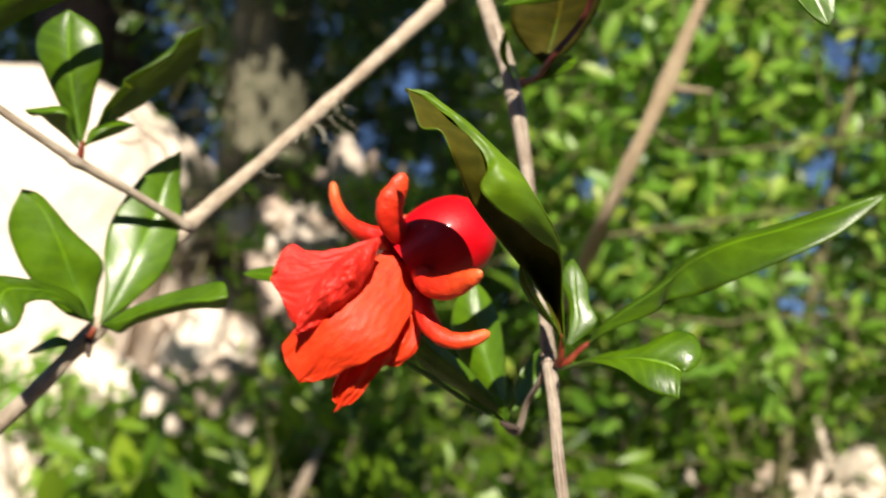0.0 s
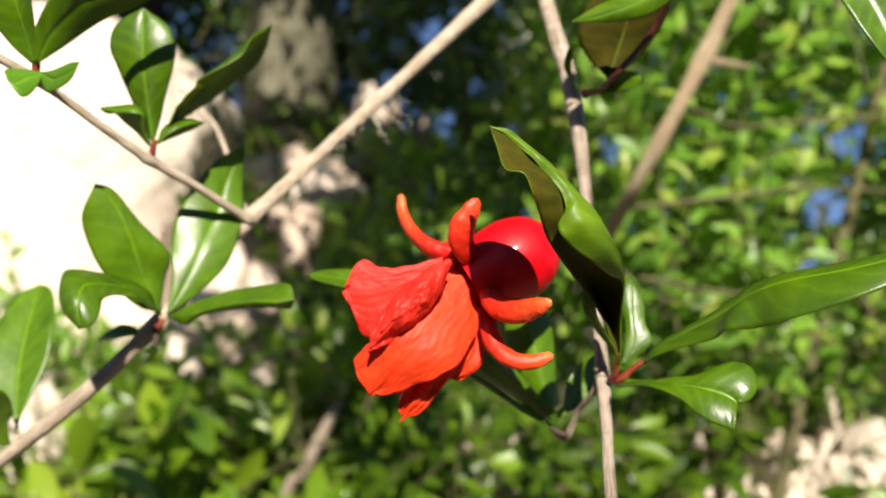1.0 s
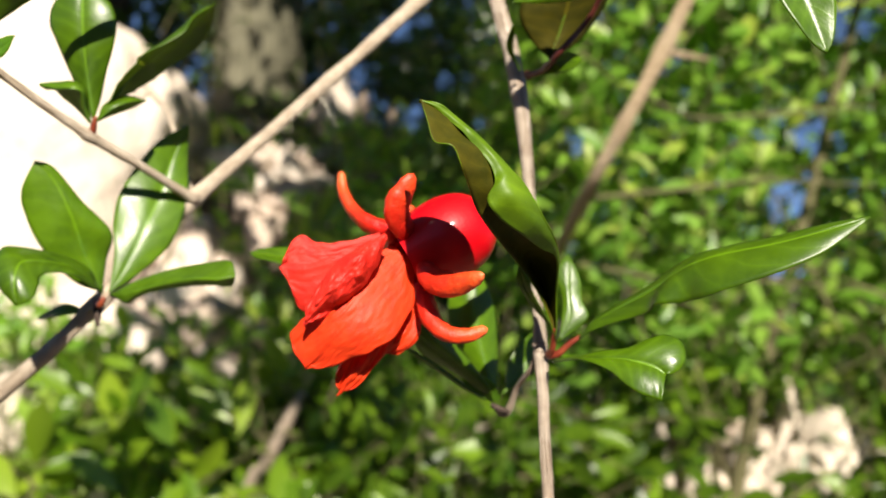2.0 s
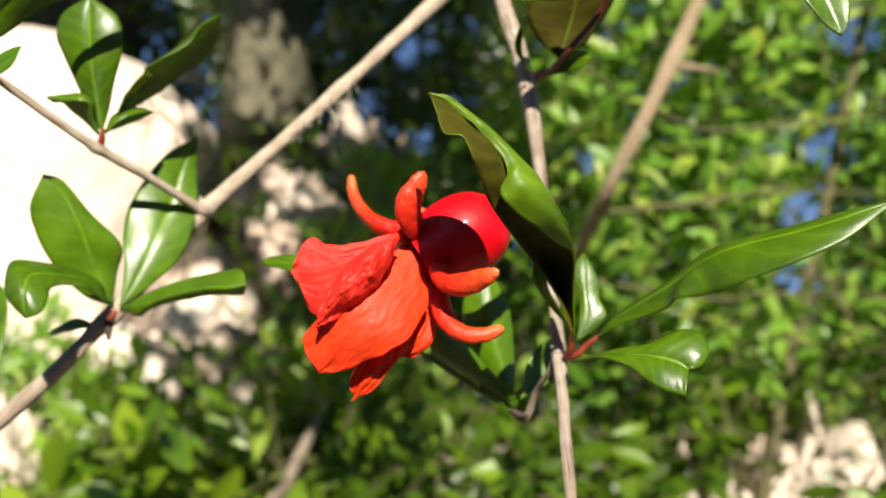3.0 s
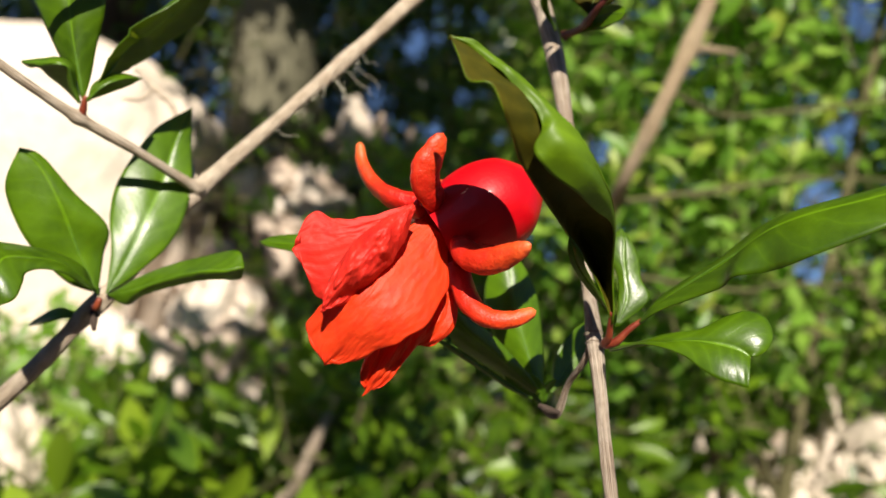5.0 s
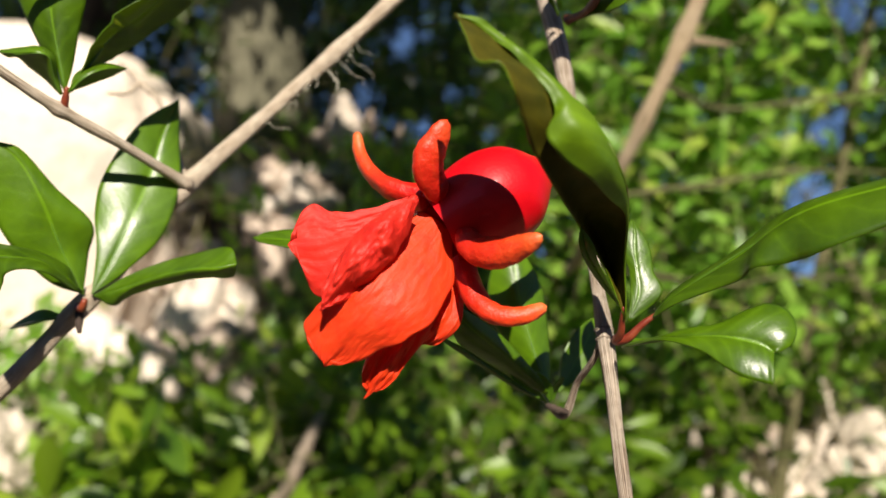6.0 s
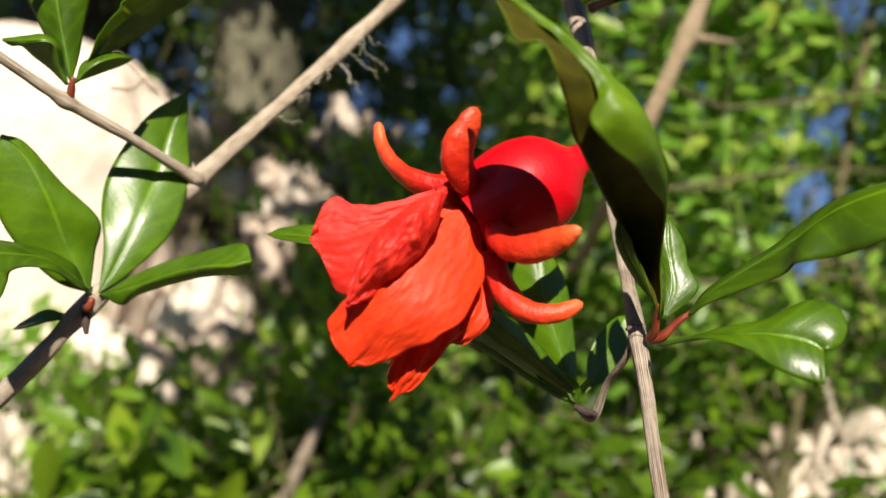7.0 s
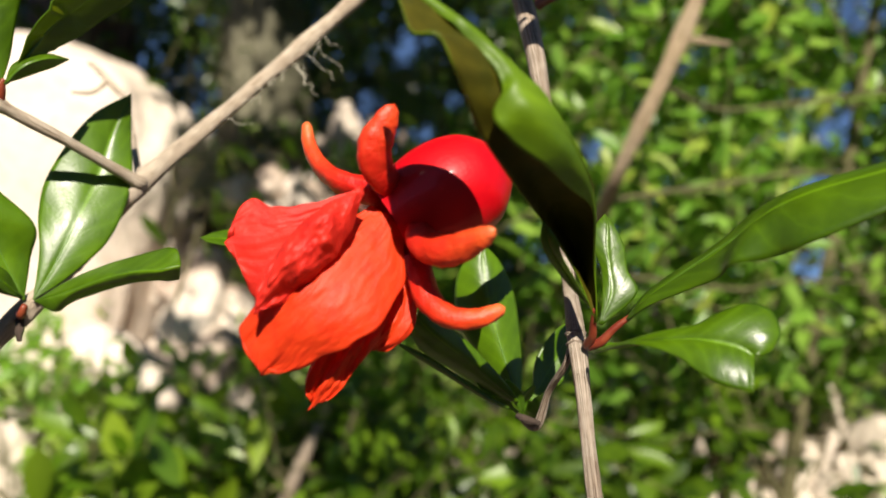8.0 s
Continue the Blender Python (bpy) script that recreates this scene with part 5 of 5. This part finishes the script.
blade(hanging, [(0.0494, 0.1580, 1.5859), (0.0435, 0.1620, 1.5866), (0.0336, 0.1660, 1.5826), (0.0266, 0.1670, 1.5790), (0.0219, 0.1680, 1.5759)],
      [(0.0494, 0.1580, 1.5859), (0.0432, 0.1600, 1.5825), (0.0351, 0.1630, 1.5788), (0.0279, 0.1660, 1.5768), (0.0219, 0.1680, 1.5759)],
      [(0.0494, 0.1580, 1.5859), (0.0453, 0.1600, 1.5807), (0.0388, 0.1630, 1.5765), (0.0300, 0.1660, 1.5755), (0.0219, 0.1680, 1.5759)], seed=28.0, wave=0.03)
leaf(hanging, [(0.0267, 0.1900, 1.5638), (0.0232, 0.1840, 1.5690), (0.0234, 0.1780, 1.5734)], (0.9, -0.3, 0.1), 0.0028, tip=1.2, fold=0.9, seed=29.0)
leaf(hanging, [(0.0301, 0.1890, 1.5621), (0.0359, 0.1810, 1.5646), (0.0409, 0.1750, 1.5637)], (-0.1, 0.5, 0.8), 0.0060, tip=1.1, seed=30.0)
leaf(hanging, [(0.0703, 0.1360, 1.5851), (0.0776, 0.1310, 1.5710), (0.0823, 0.1270, 1.5566)], (-0.8, 0, -0.5), 0.0120, tip=1.5, belly=0.45, fold=0.3, seed=31.0)

# ---------------------------------------------------------------- the flower
flower = thing("pomegranate_flower", "bright orange-red pomegranate flower with crumpled petals and a waxy red calyx", "flower")
NUB, RIM = Vector((0.0207, 0.1520, 1.5229)), Vector((-0.0010, 0.1470, 1.5103))


def revolve(start, end, profile, sides=40, lump=0.0):
    axis = (end - start)
    t = axis.normalized()
    a = (Vector((0, -1, 0)) - t * Vector((0, -1, 0)).dot(t)).normalized()
    b = t.cross(a)
    verts, faces = [], []
    rings = 30
    for i in range(rings + 1):
        u = i / rings
        x = u * (len(profile) - 1)
        k = min(int(x), len(profile) - 2)
        f = x - k
        p = [profile[max(0, min(len(profile) - 1, k + o))] for o in (-1, 0, 1, 2)]
        r = p[1] + 0.5 * f * (p[2] - p[0] + f * (2 * p[0] - 5 * p[1] + 4 * p[2] - p[3] + f * (3 * (p[1] - p[2]) + p[3] - p[0])))
        for j in range(sides):
            ang = 2 * math.pi * j / sides
            k2 = 1 + lump * math.cos(6 * ang) * u * u + lump * 0.6 * noise.noise(Vector((math.cos(ang) * 1.5, math.sin(ang) * 1.5, u * 3)))
            verts.append(start + axis * u + (a * math.cos(ang) + b * math.sin(ang)) * r * k2)
    for i in range(rings):
        for j in range(sides):
            k = (j + 1) % sides
            faces.append((i * sides + j, i * sides + k, (i + 1) * sides + k, (i + 1) * sides + j))
    verts.append(start)
    faces += [((j + 1) % sides, j, len(verts) - 1) for j in range(sides)]
    return verts, faces


part("calyx", *revolve(NUB, RIM, [0.0027, 0.0034, 0.0060, 0.0081, 0.0091, 0.0096, 0.0096, 0.0093, 0.0087, 0.0079, 0.0070], lump=0.025), CALYX, flower, "swollen waxy deep red calyx")
tube("stalk", [NUB + (RIM - NUB) * 0.04, (0.0245, 0.1580, 1.5240), (0.0290, 0.1740, 1.5236), (0.0317, 0.1840, 1.5199)], [0.0026, 0.0021, 0.0016, 0.0018], RED_STALK, flower, rings=14, sides=12, rough=0.1)


def sepal(points, radii, hint, flat=0.62):
    return tube("sepal", points, radii, SEPAL, flower, "fleshy orange-red sepal curled outwards", rings=60, sides=24, flat=flat, side_hint=hint, rough=0.09, cap=0.2, round_tip=0.06)


sepal([(-0.0034, 0.1500, 1.5163), (-0.0095, 0.1520, 1.5181), (-0.0139, 0.1560, 1.5215), (-0.0166, 0.1590, 1.5258), (-0.0176, 0.1605, 1.5306)], [0.0030, 0.0026, 0.0021, 0.0019, 0.0016, 0.0012], (0.75, 0.3, 0.65), 0.8)
sepal([(0.0010, 0.1445, 1.5154), (-0.0020, 0.1400, 1.5184), (-0.0028, 0.1378, 1.5218), (-0.0013, 0.1370, 1.5253), (0.0004, 0.1366, 1.5286)], [0.0018, 0.0027, 0.0030, 0.0028, 0.0021, 0.0012], (0.45, -0.85, 0.0), 0.66)
sepal([(0.0032, 0.1430, 1.5114), (0.0053, 0.1385, 1.5069), (0.0095, 0.1335, 1.5057), (0.0130, 0.1300, 1.5069), (0.0158, 0.1276, 1.5084)], [0.0014, 0.0026, 0.0029, 0.0024, 0.0018, 0.0009], (0.2, -0.9, 0.2), 0.8)
sepal([(0.0034, 0.1475, 1.5045), (0.0055, 0.1415, 1.4985), (0.0090, 0.1385, 1.4954), (0.0136, 0.1375, 1.4952), (0.0178, 0.1380, 1.4968)], [0.0025, 0.0023, 0.0020, 0.0018, 0.0015, 0.0010], (0.3, -0.9, 0.3), 0.85)
sepal([(-0.0002, 0.1560, 1.5074), (0.0006, 0.1630, 1.5066), (0.0046, 0.1670, 1.5090), (0.0087, 0.1680, 1.5136)], [0.0030, 0.0033, 0.0027, 0.0010], (0.3, 0.8, 0.5))
sepal([(-0.0034, 0.1550, 1.5125), (-0.0055, 0.1610, 1.5152), (-0.0033, 0.1650, 1.5200), (0.0001, 0.1660, 1.5235)], [0.0030, 0.0033, 0.0027, 0.0010], (0.3, 0.8, 0.5))

UNIT = 0.000098      # one unit of the petals' edge lists, in metres


def petal(spine, side, left, right, material, crumple=0.5, ridges=7.0, cup=0.25, seed=0.0, nu=44, nv=36, label="thin crumpled orange-red petal", roll=0.0, frill=1.0, grain=(3.2, 2.6)):
    """A petal along its spine; left and right: its half widths along it; ridges fan out from the claw."""
    spread = Vector(side).normalized()
    pts, nrm, uvs = [], [], []
    for i in range(nu + 1):
        u = i / nu
        c, t = spline(spine, u)
        s = (spread - t * spread.dot(t)).normalized()
        n = s.cross(t)
        blunt = max(0.02, 1 - (max(0.0, u - 0.84) / 0.16) ** 4.0) ** 0.5
        wl, wr = lerp_list(left, u) * UNIT * blunt, lerp_list(right, u) * UNIT * blunt
        for j in range(nv + 1):
            v = -1 + 2 * j / nv
            w = wr if v > 0 else wl
            edge = 1 + 0.05 * noise.noise(Vector((u * 7 + seed, v * 0.7, seed))) * u
            x = v * w * edge
            lift = -cup * v * v * (wl + wr) * 0.5
            wr_ = math.sin(ridges * v * (1.2 + 0.4 * u) + 2.0 * noise.noise(Vector((u * 2.5, v * 2, seed))) + seed)
            lift += 0.00030 * crumple * wr_ * (0.35 + u)
            q = Vector((u * grain[0] + seed, v * grain[1], seed * 1.7))
            lift += 0.0016 * crumple * noise.noise(q) * (0.3 + u)
            lift += 0.0010 * crumple * (abs(noise.noise(q * 2.3)) - 0.2) * (0.3 + u)
            lift += 0.0005 * crumple * (abs(noise.noise(q * 5.5)) - 0.2)
            along = (0.0016 * noise.noise(Vector((v * 2.2, seed, 2.0))) + 0.0006 * noise.noise(Vector((v * 7.0, seed, 5.0)))) * u ** 4 * frill - 0.0016 * v * v * u ** 6
            lift -= roll * max(0.0, u - 0.8) ** 2 * 0.05
            pts.append(c + s * x + n * lift + t * along)
            nrm.append(n)
            uvs.append((u, j / nv))
    count, across, thick = len(pts), nv + 1, 0.00018
    verts = [p + q * thick / 2 for p, q in zip(pts, nrm)] + [p - q * thick / 2 for p, q in zip(pts, nrm)]
    faces = []
    for i in range(nu):
        for j in range(nv):
            a = i * across + j
            quad = (a, a + 1, a + across + 1, a + across)
            faces += [quad[::-1], tuple(k + count for k in quad)]
    rim = list(range(across)) + [i * across + nv for i in range(1, nu + 1)] + [nu * across + j for j in range(nv - 1, -1, -1)] + [i * across for i in range(nu - 1, 0, -1)]
    for k, a in enumerate(rim):
        b = rim[(k + 1) % len(rim)]
        faces.append((a, b, b + count, a + count))
    return part("petal", verts, faces, material, flower, label, uvs + uvs)


petal([(-0.0007, 0.1435, 1.5115), (-0.0110, 0.1345, 1.4986), (-0.0202, 0.1370, 1.4865)], (-0.78, 0, 0.62), [40, 92, 104, 86, 56, 34], [40, 60, 60, 60, 74, 80], PETAL, 0.30, 4.0, 0.26, 1.0, nu=64, nv=56)
petal([(-0.0057, 0.1450, 1.5151), (-0.0166, 0.1425, 1.5095), (-0.0276, 0.1430, 1.5076)], (0.1, 0, 1), [8, 30, 62, 98, 108, 84], [14, 22, 34, 46, 66, 50], PETAL_PINK, 0.28, 2.2, 0.16, 4.0, frill=0.5, nu=56, nv=48)
petal([(-0.0047, 0.1370, 1.5156), (-0.0110, 0.1308, 1.5081), (-0.0202, 0.1325, 1.4961)], (-0.8, 0, 0.6), [10, 34, 42, 36, 20], [8, 26, 36, 34, 22], PETAL_PINK, 0.9, 1.3, 1.15, 7.0, label="crumpled inner petal folded lengthwise", frill=0.6, grain=(6.5, 1.5), nu=64, nv=40)
petal([(0.0017, 0.1480, 1.5014), (-0.0070, 0.1420, 1.4912), (-0.0136, 0.1440, 1.4808)], (-0.85, 0, 0.53), [25, 36, 36, 32, 26], [25, 40, 40, 34, 26], PETAL, 0.8, 4.0, 0.25, 9.0)
petal([(0.0027, 0.1470, 1.5033), (0.0002, 0.1445, 1.4946), (-0.0050, 0.1455, 1.4893)], (-0.75, 0, 0.66), [8, 26, 34, 28, 18], [20, 40, 46, 40, 26], PETAL, 0.5, 4.0, 0.25, 12.0)
petal([(-0.0029, 0.1490, 1.5080), (-0.0133, 0.1495, 1.4990), (-0.0205, 0.1480, 1.4940)], (-0.6, 0, 0.8), [30, 44, 46, 40, 26], [30, 50, 56, 50, 34], PETAL_DEEP, 0.6, 4.0, 0.2, 15.0)

# stamens that peep out between the petals
for sx, sy, sz in ((0.0011, 0.1485, 1.4986), (0.0019, 0.1515, 1.4965), (-0.0003, 0.1530, 1.4950)):
    tip = Vector((sx, sy, sz))
    st = tube("stamen", [RIM + (tip - RIM) * 0.1 + Vector((0, 0.002, 0)), RIM.lerp(tip, 0.55) + Vector((0.001, 0.003, 0)), tip], [0.0004, 0.0003, 0.00025], FILAMENT, flower, rings=10, sides=6)
    tube("anther", [tip + Vector((-0.0005, -0.0003, 0.0002)), tip + Vector((0, -0.0005, 0.0003)), tip + Vector((0.0006, -0.0003, 0.0006))], [0.0004, 0.0006, 0.0004], POLLEN, st, "cream pollen-covered anther", rings=6, sides=8)
